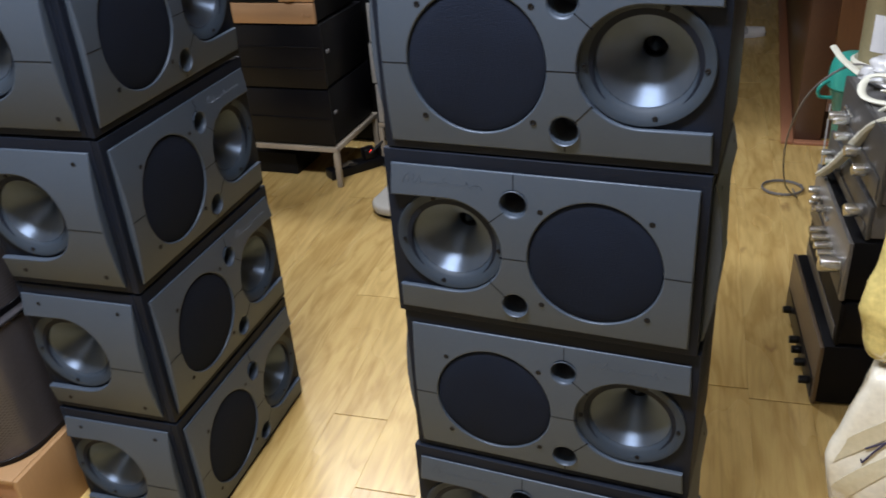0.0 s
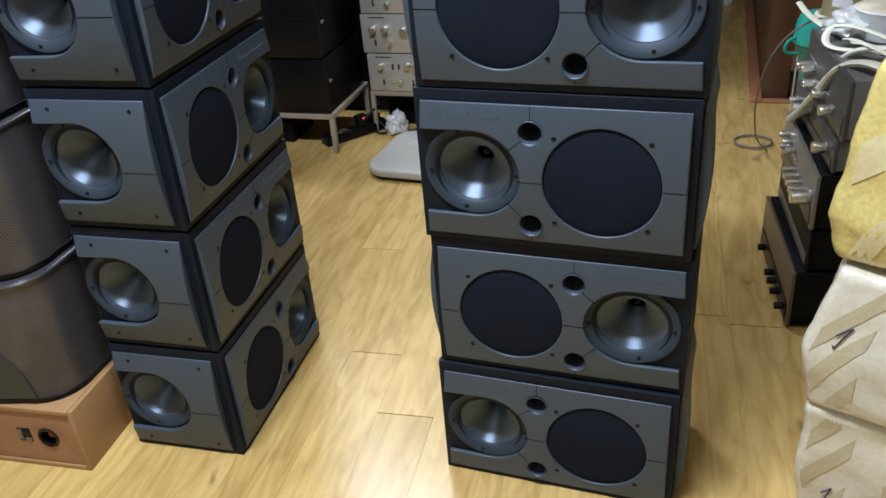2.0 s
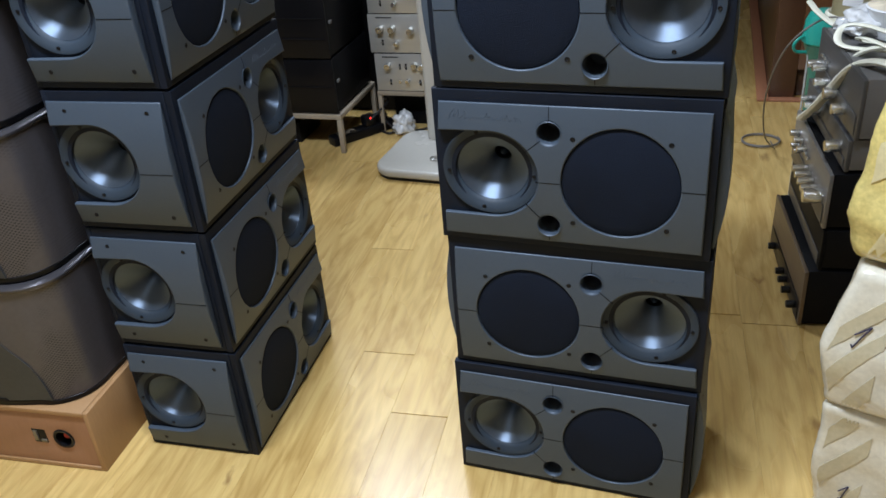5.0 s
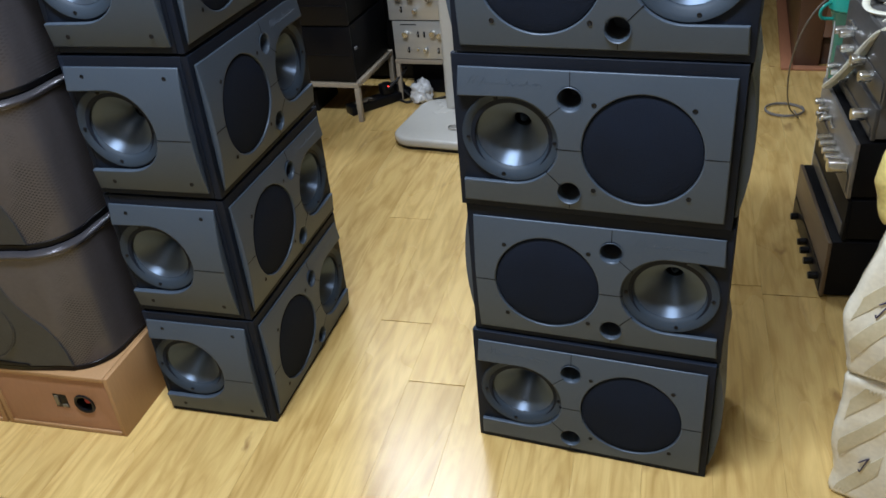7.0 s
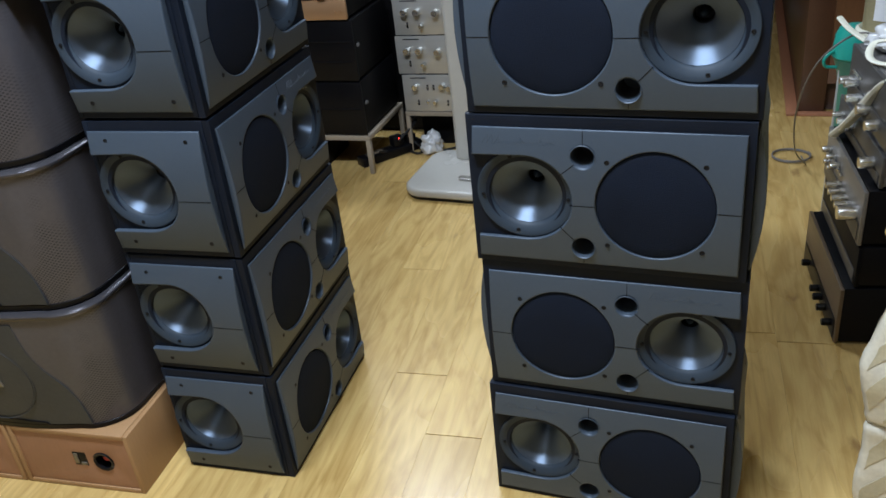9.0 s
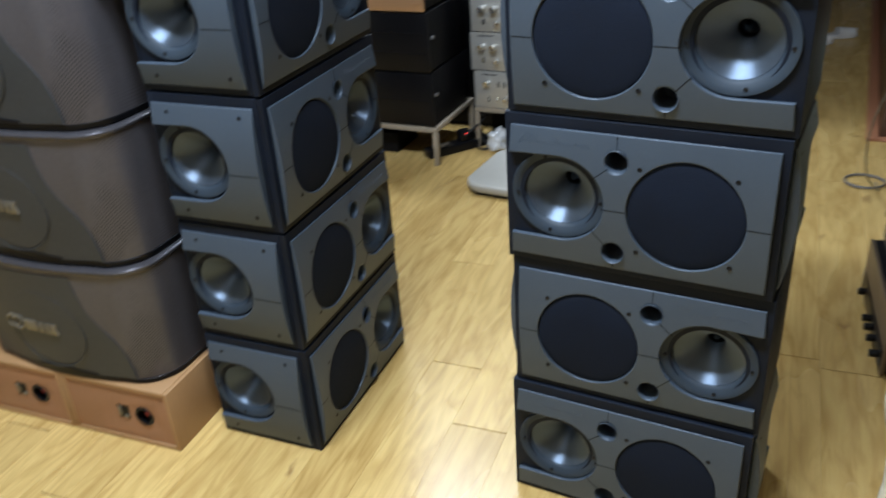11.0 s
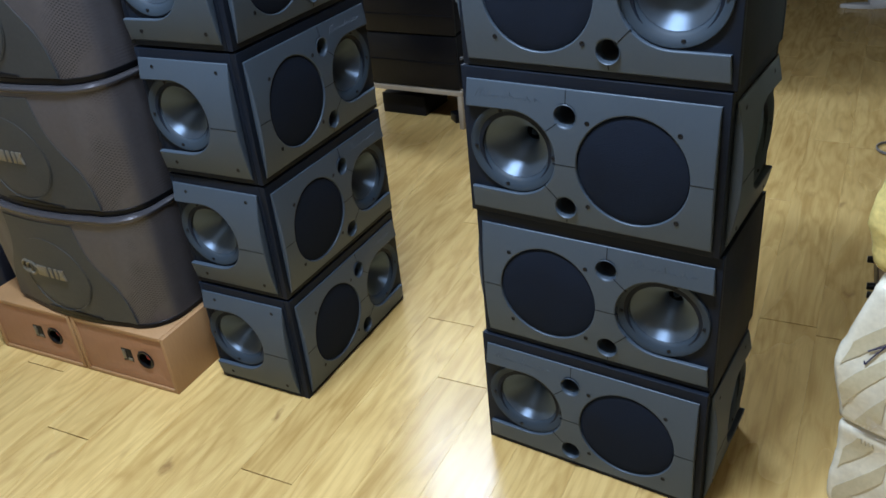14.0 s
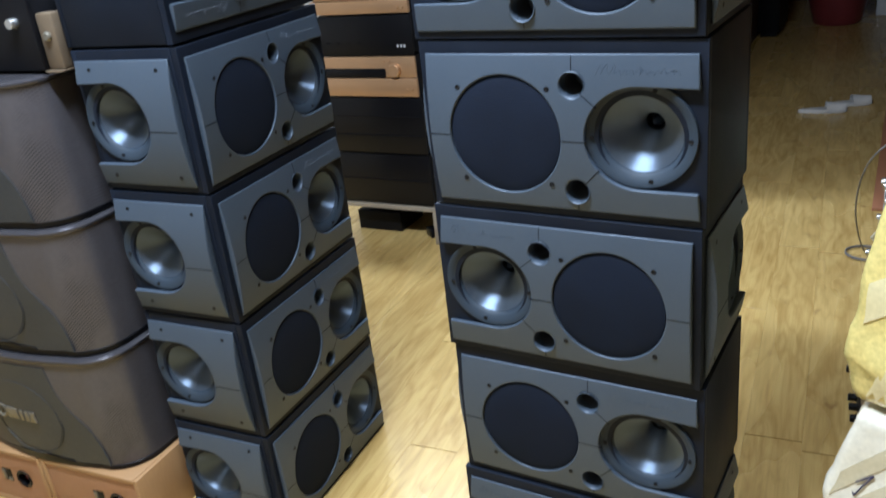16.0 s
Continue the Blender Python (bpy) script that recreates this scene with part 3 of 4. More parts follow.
def bow_outline(inset=0.0, n=10):
    """Plan of the bronze speaker: bowed front, round front corners, straight back."""
    hw, r, bow = BW / 2 - inset, 0.10, 0.022
    pts = [(hw, BD), (hw, BD * 0.6)]
    for i in range(n + 1):
        a = math.pi / 2 * i / n
        pts.append((hw - r + r * math.cos(a), 0.022 + inset + r - r * math.sin(a)))
    for i in range(1, 16):
        x = (hw - r) * (1 - 2 * i / 16)
        pts.append((x, inset + 0.022 - bow * (1 - (x / (hw - r)) ** 2)))
    for i in range(n + 1):
        a = math.pi / 2 * (1 - i / n)
        pts.append((-(hw - r + r * math.cos(a)), 0.022 + inset + r - r * math.sin(a)))
    pts += [(-hw, BD * 0.6), (-hw, BD)]
    return pts


def loft(rows, cap=True):
    bm = bmesh.new()
    rings = [[bm.verts.new((x, y, z)) for x, y in bow_outline(inset)] for inset, z in rows]
    n = len(rings[0])
    for a, b in zip(rings, rings[1:]):
        for k in range(n):
            bm.faces.new((a[k], a[(k + 1) % n], b[(k + 1) % n], b[k]))
    if cap:
        bm.faces.new(rings[0])
        bm.faces.new(rings[-1][::-1])
    bmesh.ops.recalc_face_normals(bm, faces=bm.faces)
    return bm


def front_y(x, z):
    hw, inset = BW / 2 - 0.10, 0.016 - 0.012 * z / BH
    return inset + (0.022 - 0.022 * (1 - (x / hw) ** 2) if abs(x) < hw else 0.022)


def on_front(rows, proud):
    """A patch that lies on the bowed front; rows of (z, left, right)."""
    bm = bmesh.new()
    grid = []
    for z, x0, x1 in rows:
        grid.append([bm.verts.new((x0 + (x1 - x0) * i / 14, front_y(x0 + (x1 - x0) * i / 14, z) - proud, z)) for i in range(15)])
    for a, b in zip(grid, grid[1:]):
        for k in range(14):
            bm.faces.new((a[k], a[k + 1], b[k + 1], b[k]))
    edge = bmesh.ops.extrude_face_region(bm, geom=bm.faces[:])
    for v in edge["geom"]:
        if isinstance(v, bmesh.types.BMVert):
            v.co.y += 0.004
    bmesh.ops.recalc_face_normals(bm, faces=bm.faces)
    return bm


def bronze_speaker(m, label):
    ob = root("bronze_speaker", m, label, "loudspeaker", "stack of bronze speakers")
    part("body", loft([(0.020, 0.0), (0.014, 0.006), (0.013, 0.02), (0.010, 0.10), (0.006, 0.20), (0.004, 0.303)]), BRONZE_MESH, ob, "bronze perforated wraparound grille")
    part("top_lip", loft([(0.0045, 0.3032), (0.0008, 0.3045), (-0.0008, 0.308), (-0.0004, 0.3125), (0.003, 0.3155), (0.009, 0.3175), (0.016, BH)]), BRONZE_LIP, ob, "glossy bronze rounded lip")
    part("foot_band", loft([(0.022, -0.0), (0.0125, 0.001), (0.0118, 0.012), (0.0135, 0.013)], False), BLACK_GLOSS, ob, "dark foot band")
    rows = []
    for i in range(13):
        z = 0.016 + 0.276 * i / 12
        k = i / 12
        e = 0.122 + 0.026 * (1 - k) + 0.072 / (1 + math.exp((k - 0.48) * 10))
        rows.append((z, -e, e))
    part("centre_grille", on_front(rows, 0.003), OLIVE_MESH, ob, "olive-brown centre grille")
    ring = [(-0.0 + 0.118 * math.cos(2 * math.pi * i / 48), front_y(0.118 * math.cos(2 * math.pi * i / 48), 0.135) - 0.003, 0.137 + 0.108 * math.sin(2 * math.pi * i / 48)) for i in range(48)]
    part("woofer_ring", tube(ring, 0.0014, 6, True), OLIVE_MESH, ob, "raised ring of the woofer")
    disc = [(0.137 + 0.104 * math.sin(radians(a)), -0.114 * math.cos(radians(a)), 0.114 * math.cos(radians(a))) for a in range(-85, 86, 10)]
    part("woofer_field", on_front(disc, 0.0042), OLIVE_MESH, ob)
    part("badge_plate", on_front([(0.016, -0.085, 0.115), (0.021, -0.08, 0.11), (0.027, -0.03, 0.035)], 0.006), BLACK_GLOSS, ob, "dark badge strip")
    def rim(cx):
        loop = [(cx + 0.017 * math.cos(a), front_y(cx, 0.13) - 0.0055, 0.139 + 0.017 * math.sin(a)) for a in (2 * math.pi * k / 20 for k in range(20))]
        return tube(loop, 0.0042, 6, True)

    mark = part("maker_mark", joined(rim(-0.104), rim(-0.084)), GOLD, ob, "worn gold raised maker's mark")
    for x0, x1, lean in ((-0.060, -0.022, 0.0), (-0.014, -0.002, 0.0), (0.006, 0.018, 0.0), (0.019, 0.033, 0.55), (0.021, 0.035, -0.55)):
        block = box(x0, -0.006, 0.124, x1, 0.0, 0.154, 0.002)
        for v in block.verts:
            v.co.x += lean * max(0.0, (v.co.z - 0.139) * (1 if lean > 0 else 0)) + (lean * min(0.0, v.co.z - 0.139) if lean < 0 else 0.0)
        part("mark_block", moved(block, pose(0, front_y((x0 + x1) / 2, 0.13) - 0.002, 0)), GOLD, mark)
    return ob


for level in range(3):
    bronze_speaker(pose(-1.592, 0.872 + 0.003 * level, 0.173 + 0.32 * level, 0, 0, 1.5 - 0.4 * level), "bronze bow-fronted speaker with gold mark, stacked on tan boxes")


def tan_box(m, label):
    ob = root("tan_speaker_box", m, label, "speaker box", "tan boxes on the floor")
    w, d, h = 0.322, 0.36, 0.172
    t = 0.012
    for board, bm in (("side_board", box(0, 0, 0, t, d, h)), ("side_board", box(w - t, 0, 0, w, d, h)), ("bottom_board", box(t + 0.0005, 0, 0, w - t - 0.0005, d, t)), ("top_board", box(t + 0.0005, 0, h - t, w - t - 0.0005, d, h))):
        part(board, bm, TAN_SIDE, ob, "tan wood-grain board")
    hole = [circle(0.235, 0.087, 0.026, 24), [(0.155, 0.069), (0.19, 0.069), (0.19, 0.108), (0.155, 0.108)]]
    part("face_board", moved(sheet([[(t, t), (w - t, t), (w - t, h - t), (t, h - t)], *hole], 0.008), FRONT @ Matrix.Translation((0, 0, -0.0115))), TAN_BOARD, ob, "reddish tan face board")
    part("port_ring", moved(lathe([(0.0255, -0.008), (0.028, -0.003), (0.025, 0.0005), (0.020, -0.001), (0.0185, -0.03), (0.0, -0.03)], 28), FRONT @ Matrix.Translation((0.235, 0.087, -0.001))), BLACK_GLOSS, ob, "black port ring")
    part("plug", moved(lathe([(0.009, -0.03), (0.008, -0.014), (0.0, -0.012)], 14), FRONT @ Matrix.Translation((0.235, 0.087, 0))), RED_PLASTIC, ob)
    cup = part("terminal_cup", box(0.154, 0.004, 0.068, 0.191, 0.02, 0.109, 0.001), BLACK_GLOSS, ob, "black terminal plate")
    part("terminal_tab", box(0.158, 0.001, 0.076, 0.168, 0.006, 0.104, 0.001), GOLD, cup)
    part("terminal_tab", box(0.174, 0.001, 0.072, 0.188, 0.006, 0.080, 0.001), GOLD, cup)
    return ob


tan_box(pose(-1.606, 0.8835, 0, 0, 0, 3.4), "tan wooden box with port and terminal under bronze speakers")
tan_box(pose(-1.932, 0.8635, 0, 0, 0, 3.4), "tan wooden box with port and terminal under bronze speakers")

# ---- equipment rack behind the stacks ----
def rack(m, w, d, h, bar, label, mat=CREAM_STEEL):
    ob = root("equipment_rack", m, label, "rack")
    for x in (0, w - bar):
        for y in (0, d - bar):
            part("leg", box(x, y, 0, x + bar, y + bar, h - bar - 0.0005, 0.002), mat, ob)
    for y in (0, d - bar):
        part("rail", box(0, y, h - bar, w, y + bar, h, 0.002), mat, ob)
    for x in (0, w - bar):
        part("rail", box(x, bar + 0.0005, h - bar, x + bar, d - bar - 0.0005, h, 0.002), mat, ob)
    part("shelf", box(bar, bar, h - bar * 0.7, w - bar, d - bar, h - bar * 0.3, 0.001), BLACK_METAL, ob)
    return ob


def knob(r, h, mat, parent, at, name="knob", label=""):
    return part(name, lathe([(r, 0.0), (r, h * 0.85), (r * 0.88, h), (0.0, h)], 20), mat, parent, label, at)




def black_amplifier(m, w, d, h, label, grooves=3, handle=True):
    """A black power amplifier: folded cover, thick front, ribs and side vents."""
    ob = root("power_amplifier", m, label, "amplifier", "black equipment on the rack")
    part("cover", box(0.004, 0.010, 0.008, w - 0.004, d, h, 0.003), BLACK_METAL, ob)
    part("front_plate", box(0, 0, 0.004, w, 0.009, h - 0.001, 0.002), BLACK_GLOSS, ob)
    for i in range(grooves):
        z = h * (i + 1) / (grooves + 1)
        part("rib", box(0.01, -0.004, z - 0.003, w - 0.01, -0.0005, z + 0.003, 0.001), BLACK_METAL, ob)
    for x in (0.03, w - 0.05):
        for y in (0.03, d - 0.05):
            part("foot", moved(lathe([(0.012, 0.0), (0.014, 0.0085), (0.0, 0.0085)], 12), Matrix.Translation((x, y, 0))), BLACK_GLOSS, ob)
    if handle:
        part("side_catch", box(w - 0.0035, 0.03, h * 0.55, w + 0.004, 0.05, h * 0.6, 0.001), STEEL_GREY, ob)
    return ob


RX, RY = -1.405, 2.69
rack(pose(RX - 0.50, RY, 0), 0.50, 0.40, 0.165, 0.020, "low cream steel rack carrying black equipment")
black_amplifier(pose(RX - 0.478, RY + 0.004, 0.166), 0.47, 0.385, 0.222, "large black power amplifier on the low cream rack", 1)
black_amplifier(pose(RX - 0.472, RY + 0.006, 0.389), 0.463, 0.38, 0.236, "black power amplifier stacked on another amplifier", 2)


def champagne_player(m, w, d, h, label, window):
    ob = root("champagne_amplifier", m, label, "amplifier", "champagne equipment on the rack")
    part("cover", box(0.006, 0.014, 0.008, w - 0.006, d, h, 0.003), BLACK_METAL, ob)
    part("upper_face", box(0, 0, h * 0.5, w, 0.0135, h, 0.003), CHAMPAGNE, ob, "champagne aluminium face")
    part("lower_face", box(0, -0.002, 0.006, w, 0.0135, h * 0.5 - 0.003, 0.003), CHAMPAGNE, ob)
    if window:
        part("display", box(0.03, -0.0035, h * 0.50, w * 0.70, -0.0005, h * 0.72, 0.001), BLACK_GLOSS, ob, "dark display strip")
        knob(0.026, 0.02, CHAMPAGNE, ob, pose(w * 0.80, -0.0005, h * 0.68, 90), "volume_knob", "large round champagne knob")
    for k in range(2):
        knob(0.005, 0.006, CHAMPAGNE, ob, pose(w * (0.90 + 0.05 * k), -0.0025, h * 0.22, 90), "button")
        knob(0.004, 0.005, CHAMPAGNE, ob, pose(w * (0.70 + 0.05 * k), -0.0005, h * 0.9, 90), "button")
    for x in (0.04, w - 0.04):
        for y in (0.05, d - 0.04):
            part("foot", moved(lathe([(0.014, 0.0), (0.016, 0.0075), (0.0, 0.0075)], 14), Matrix.Translation((x, y, 0))), BLACK_GLOSS, ob)
    return ob


champagne_player(pose(RX - 0.468, RY + 0.002, 0.626), 0.45, 0.36, 0.165, "champagne karaoke amplifier with black display and round knob", True)
deck = black_amplifier(pose(RX - 0.463, RY + 0.006, 0.792), 0.445, 0.34, 0.158, "black disc player between champagne units", 0, False)
for k in range(3):
    part("indicator", box(0.375 + 0.015 * k, -0.002, 0.035, 0.381 + 0.015 * k, -0.0004, 0.043, 0), PAPER, deck)
for k in range(4):
    part("button", box(0.04 + 0.05 * k, -0.003, 0.05, 0.06 + 0.05 * k, -0.0004, 0.056, 0.0008), BLACK_METAL, deck)
champagne_player(pose(RX - 0.468, RY + 0.003, 0.951), 0.45, 0.36, 0.12, "champagne unit at the top of the equipment stack", False)

# ---- second rack with silver amplifiers ----
SX, SY = -1.335, 2.93
rack(pose(SX, SY, 0), 0.46, 0.36, 0.180, 0.018, "low cream steel rack under silver amplifiers")


def silver_amplifier(m, w, d, h, dials, label):
    """A vintage silver-faced amplifier; dials: (x, z, radius, length) in shares of the face, lever where radius is 0."""
    ob = root("silver_amplifier", m, label, "amplifier", "silver amplifiers")
    part("cover", box(0.006, 0.0085, 0.006, w - 0.006, d, h - 0.002, 0.002), BLACK_METAL, ob, "dark steel cover")
    part("face", box(0, 0, 0.002, w, 0.008, h - 0.001, 0.0015), SILVER_FACE, ob, "brushed silver face")
    for x, z, r, ln in dials:
        if r:
            knob(r, ln, KNOB_SILVER, ob, pose(x * w, -0.0004, z * h, 90))
        else:
            slot = part("switch_slot", box(x * w - 0.004, -0.0014, z * h - 0.012, x * w + 0.004, -0.0003, z * h + 0.012, 0.0005), BLACK_GLOSS, ob)
            part("lever", box(x * w - 0.0025, -0.016, z * h + 0.001, x * w + 0.0025, -0.0016, z * h + 0.006, 0.001), KNOB_SILVER, slot)
    part("maker_mark", box(0.08 * w, -0.001, 0.90 * h, 0.24 * w, -0.0003, 0.925 * h, 0), SEAM_DARK, ob, "small dark maker's mark")
    for x in (0.03, w - 0.03):
        for y in (0.03, d - 0.04):
            part("foot", moved(lathe([(0.011, 0.0), (0.012, 0.0055), (0.0, 0.0055)], 12), Matrix.Translation((x, y, 0))), BLACK_GLOSS, ob)
    return ob


row_a = ((0.13, 0.68, 0.013, 0.022), (0.25, 0.66, 0, 0), (0.31, 0.66, 0, 0), (0.40, 0.70, 0.013, 0.022), (0.47, 0.66, 0.013, 0.022), (0.145, 0.25, 0, 0), (0.24, 0.27, 0.006, 0.008), (0.32, 0.28, 0.009, 0.02), (0.44, 0.24, 0, 0), (0.52, 0.24, 0.006, 0.008), (0.72, 0.5, 0.028, 0.02), (0.90, 0.3, 0.008, 0.01))
row_b = ((0.12, 0.64, 0.014, 0.03), (0.24, 0.64, 0.014, 0.03), (0.13, 0.28, 0, 0), (0.27, 0.27, 0.009, 0.026), (0.42, 0.60, 0.014, 0.03), (0.66, 0.5, 0.03, 0.02), (0.88, 0.3, 0.008, 0.01))
silver_amplifier(pose(SX + 0.004, SY + 0.004, 0.181), 0.43, 0.33, 0.158, row_a, "vintage silver amplifier with knobs and lever switches")
silver_amplifier(pose(SX - 0.008, SY + 0.008, 0.340), 0.43, 0.33, 0.158, row_b, "vintage silver tuner stacked on a silver amplifier")
silver_amplifier(pose(SX - 0.002, SY + 0.010, 0.499), 0.43, 0.33, 0.150, row_b, "vintage silver amplifier at the top of a stack")


def slab(w, d, h, r, bevel=0.008):
    loop = []
    for cx, cy, a in ((w - r, r, -90), (w - r, d - r, 0), (r, d - r, 90), (r, r, 180)):
        loop += circle(cx, cy, r, 9, a, a + 90, True)
    return sheet([loop], h, bevel)


# white floor stand: rounded foot plate with an upright column
stand = root("floor_stand", pose(-1.215, 2.47, 0, 0, 0, -4), "white plastic floor stand with rounded foot and column", "stand")
part("foot_plate", moved(slab(0.42, 0.40, 0.034, 0.085, 0.012), Matrix.Translation((0, 0, 0.012))), WHITE_PLASTIC, stand, "glossy white rounded foot plate")
part("base_gasket", slab(0.40, 0.38, 0.011, 0.075, 0.002), BLACK_GLOSS, stand, "dark rubber underside", pose(0.01, 0.01, 0))
col = part("column", moved(slab(0.11, 0.05, 0.85, 0.02, 0.004), Matrix.Translation((0.118, 0.30, 0.0465))), WHITE_PLASTIC, stand, "white upright column")
part("pedal", moved(slab(0.09, 0.035, 0.01, 0.016, 0.003), Matrix.Translation((0.20, 0.10, 0.0465))), KNOB_SILVER, stand, "chrome pedal")

# power strip with a red light, wires and a plastic bag beside the rack
strip = root("power_strip", pose(-1.47, 2.74, 0, 0, 0, 52), "black power strip with a red light on the floor", "power strip")
part("body", box(0, 0, 0, 0.30, 0.06, 0.04, 0.006), BLACK_GLOSS, strip)
part("socket_plate", box(0.03, 0.012, 0.0402, 0.11, 0.048, 0.043, 0.001), CREAM_STEEL, strip)
part("plug", box(0.16, 0.008, 0.0402, 0.21, 0.052, 0.085, 0.006), BLACK_GLOSS, strip)
part("plug", box(0.225, 0.008, 0.0402, 0.27, 0.052, 0.075, 0.006), BLACK_GLOSS, strip)
part("power_light", moved(lathe([(0.0035, 0), (0.0035, 0.003), (0.0, 0.004)], 10), Matrix.Translation((0.185, 0.0075, 0.075)) @ pose(0, 0, 0, 90)), LED_RED, strip, "glowing red light")
for k, pts in enumerate((((-1.33, 2.95, 0.05), (-1.26, 2.92, 0.012), (-1.20, 2.93, 0.007), (-1.10, 3.0, 0.007)), ((-1.36, 2.88, 0.07), (-1.31, 2.97, 0.12), (-1.36, 3.05, 0.10), (-1.40, 3.08, 0.05)), ((-1.42, 2.80, 0.05), (-1.36, 2.93, 0.008), (-1.28, 2.90, 0.008), (-1.25, 3.05, 0.008)))):
    thing("power_cable", tube(smooth_path(pts), 0.005), CABLE_BLACK, Matrix(), "black power cable lying behind the rack", "cable", "cables behind the rack")


def crumpled(sx, sy, sz, seed, amount=0.4, sub=4):
    bm = bmesh.new()
    bmesh.ops.create_icosphere(bm, subdivisions=sub, radius=1)
    for v in bm.verts:
        n = noise.noise(v.co * 1.7 + Vector((seed, 0, 0))) + 0.6 * noise.noise(v.co * 4.1 + Vector((0, seed, 0))) + 0.35 * noise.noise(v.co * 9 + Vector((0, 0, seed)))
        v.co *= 1 + amount * n
        v.co = Vector((v.co.x * sx, v.co.y * sy, max(v.co.z, -0.8) * sz + 0.8 * sz))
    return bm


thing("plastic_bag", crumpled(0.05, 0.04, 0.05, 3.1), BAG, pose(-1.235, 2.93, 0.0), "crumpled thin white plastic bag on the floor", "bag", smooth=80)
box_low = thing("cable_box", box(0, 0, 0, 0.22, 0.2, 0.09, 0.004), BLACK_METAL, pose(-1.86, 2.78, 0), "black box on the floor under the rack", "box")

# added black block that hides the lit floor behind the rack
case = root("dark_filler", pose(-1.98, 3.16, 0), "tall black block added to darken the gap behind the rack", "case")
part("body", box(0, 0, 0.02, 0.66, 0.5, 1.25, 0.008), BLACK_METAL, case)
part("base", box(0.02, 0.02, 0, 0.64, 0.48, 0.0195, 0.002), BLACK_GLOSS, case)
# added black box that keeps the space below this rack dark
thing("dark_filler_box", box(0, 0, 0, 0.39, 0.26, 0.15, 0.004), BLACK_METAL, pose(SX + 0.035, SY + 0.10, 0), "black box added to darken the space under the silver amplifiers", "box")

# ---- amplifiers stacked beside the aisle, faces towards the aisle ----
AISLE = lambda x, y, z, turn=0.0: pose(x, y, z, 0, 0, -90 + turn)


def aisle_amplifier(m, w, d, h, face, cover, label, dials, buttons=0):
    ob = root("stacked_amplifier", m, label, "amplifier", "amplifiers beside the aisle")
    part("cover", box(0.004, 0.0105, 0.008, w - 0.004, d, h, 0.003), cover, ob)
    part("face", box(0, 0, 0.006, w, 0.010, h - 0.001, 0.002), face, ob)
    part("lower_panel", box(0.012, -0.003, 0.014, w - 0.012, -0.0004, h * 0.42, 0.001), BLACK_GLOSS if face is BRONZE_FACE else DARK_FACE, ob)
    for x, z, r, ln, mat in dials:
        knob(r, ln, mat, ob, pose(x * w, -0.0034 if z < 0.42 else -0.0004, z * h, 90))
    for k in range(buttons):
        part("button", box(0.06 + 0.028 * k, -0.008, 0.62 * h, 0.076 + 0.028 * k, -0.0004, 0.66 * h, 0.001), KNOB_SILVER, ob)
    for x in (0.04, w - 0.04):
        for y in (0.04, d - 0.04):
            part("foot", moved(lathe([(0.013, 0.0), (0.015, 0.0075), (0.0, 0.0075)], 12), Matrix.Translation((x, y, 0))), BLACK_GLOSS, ob)
    return ob


K, S = BLACK_GLOSS, KNOB_SILVER
BRONZE_FACE = material("dull_bronze_face", (0.17, 0.125, 0.08), 0.45, 0.4, 0.1, 20, 0.03, (0.1, 1, 8))
WORN_FACE = material("worn_silver_face", (0.27, 0.26, 0.245), 0.36, 0.5, 0.2, 20, 0.03, (0.1, 1, 8))
DARK_FACE = material("dark_grey_face", (0.11, 0.108, 0.105), 0.4, 0.4, 0.15, 20, 0.03, (0.1, 1, 8))
aisle_amplifier(AISLE(0.195, 2.185, 0.0, 6.3), 0.44, 0.34, 0.168, BRONZE_FACE, BLACK_METAL, "black amplifier with bronze face and black knobs on the floor", ((0.20, 0.25, 0.010, 0.020, K), (0.52, 0.25, 0.010, 0.022, K), (0.62, 0.25, 0.010, 0.022, K), (0.74, 0.25, 0.010, 0.022, K), (0.90, 0.25, 0.010, 0.022, K)))
aisle_amplifier(AISLE(0.226, 2.18, 0.169, 6), 0.43, 0.32, 0.116, BLACK_METAL, BLACK_METAL, "black amplifier in the middle of a stack", ())
aisle_amplifier(AISLE(0.220, 2.18, 0.286, 6), 0.43, 0.32, 0.150, WORN_FACE, BLACK_METAL, "silver-faced amplifier with rows of bright knobs", ((0.16, 0.72, 0.009, 0.026, S), (0.28, 0.72, 0.009, 0.026, S), (0.40, 0.70, 0.009, 0.026, S), (0.50, 0.46, 0.010, 0.040, S), (0.59, 0.46, 0.010, 0.040, S), (0.68, 0.46, 0.010, 0.040, S), (0.77, 0.46, 0.010, 0.040, S), (0.90, 0.50, 0.019, 0.045, S), (0.14, 0.46, 0.007, 0.018, S), (0.24, 0.46, 0.007, 0.018, S)), 6)
aisle_amplifier(AISLE(0.240, 2.195, 0.437, 7), 0.44, 0.30, 0.085, DARK_FACE, STEEL_GREY, "grey steel amplifier with silver knobs", ((0.15, 0.6, 0.008, 0.03, S), (0.26, 0.6, 0.008, 0.03, S), (0.37, 0.6, 0.008, 0.022, S), (0.86, 0.55, 0.015, 0.035, S)))
aisle_amplifier(AISLE(0.250, 2.16, 0.523, 7), 0.42, 0.30, 0.150, DARK_FACE, STEEL_GREY, "grey steel amplifier at the top of the stack", ((0.12, 0.45, 0.011, 0.035, S), (0.24, 0.5, 0.011, 0.035, S), (0.55, 0.35, 0.014, 0.030, S), (0.76, 0.3, 0.014, 0.030, S), (0.30, 0.3, 0.010, 0.03, S)), 3)

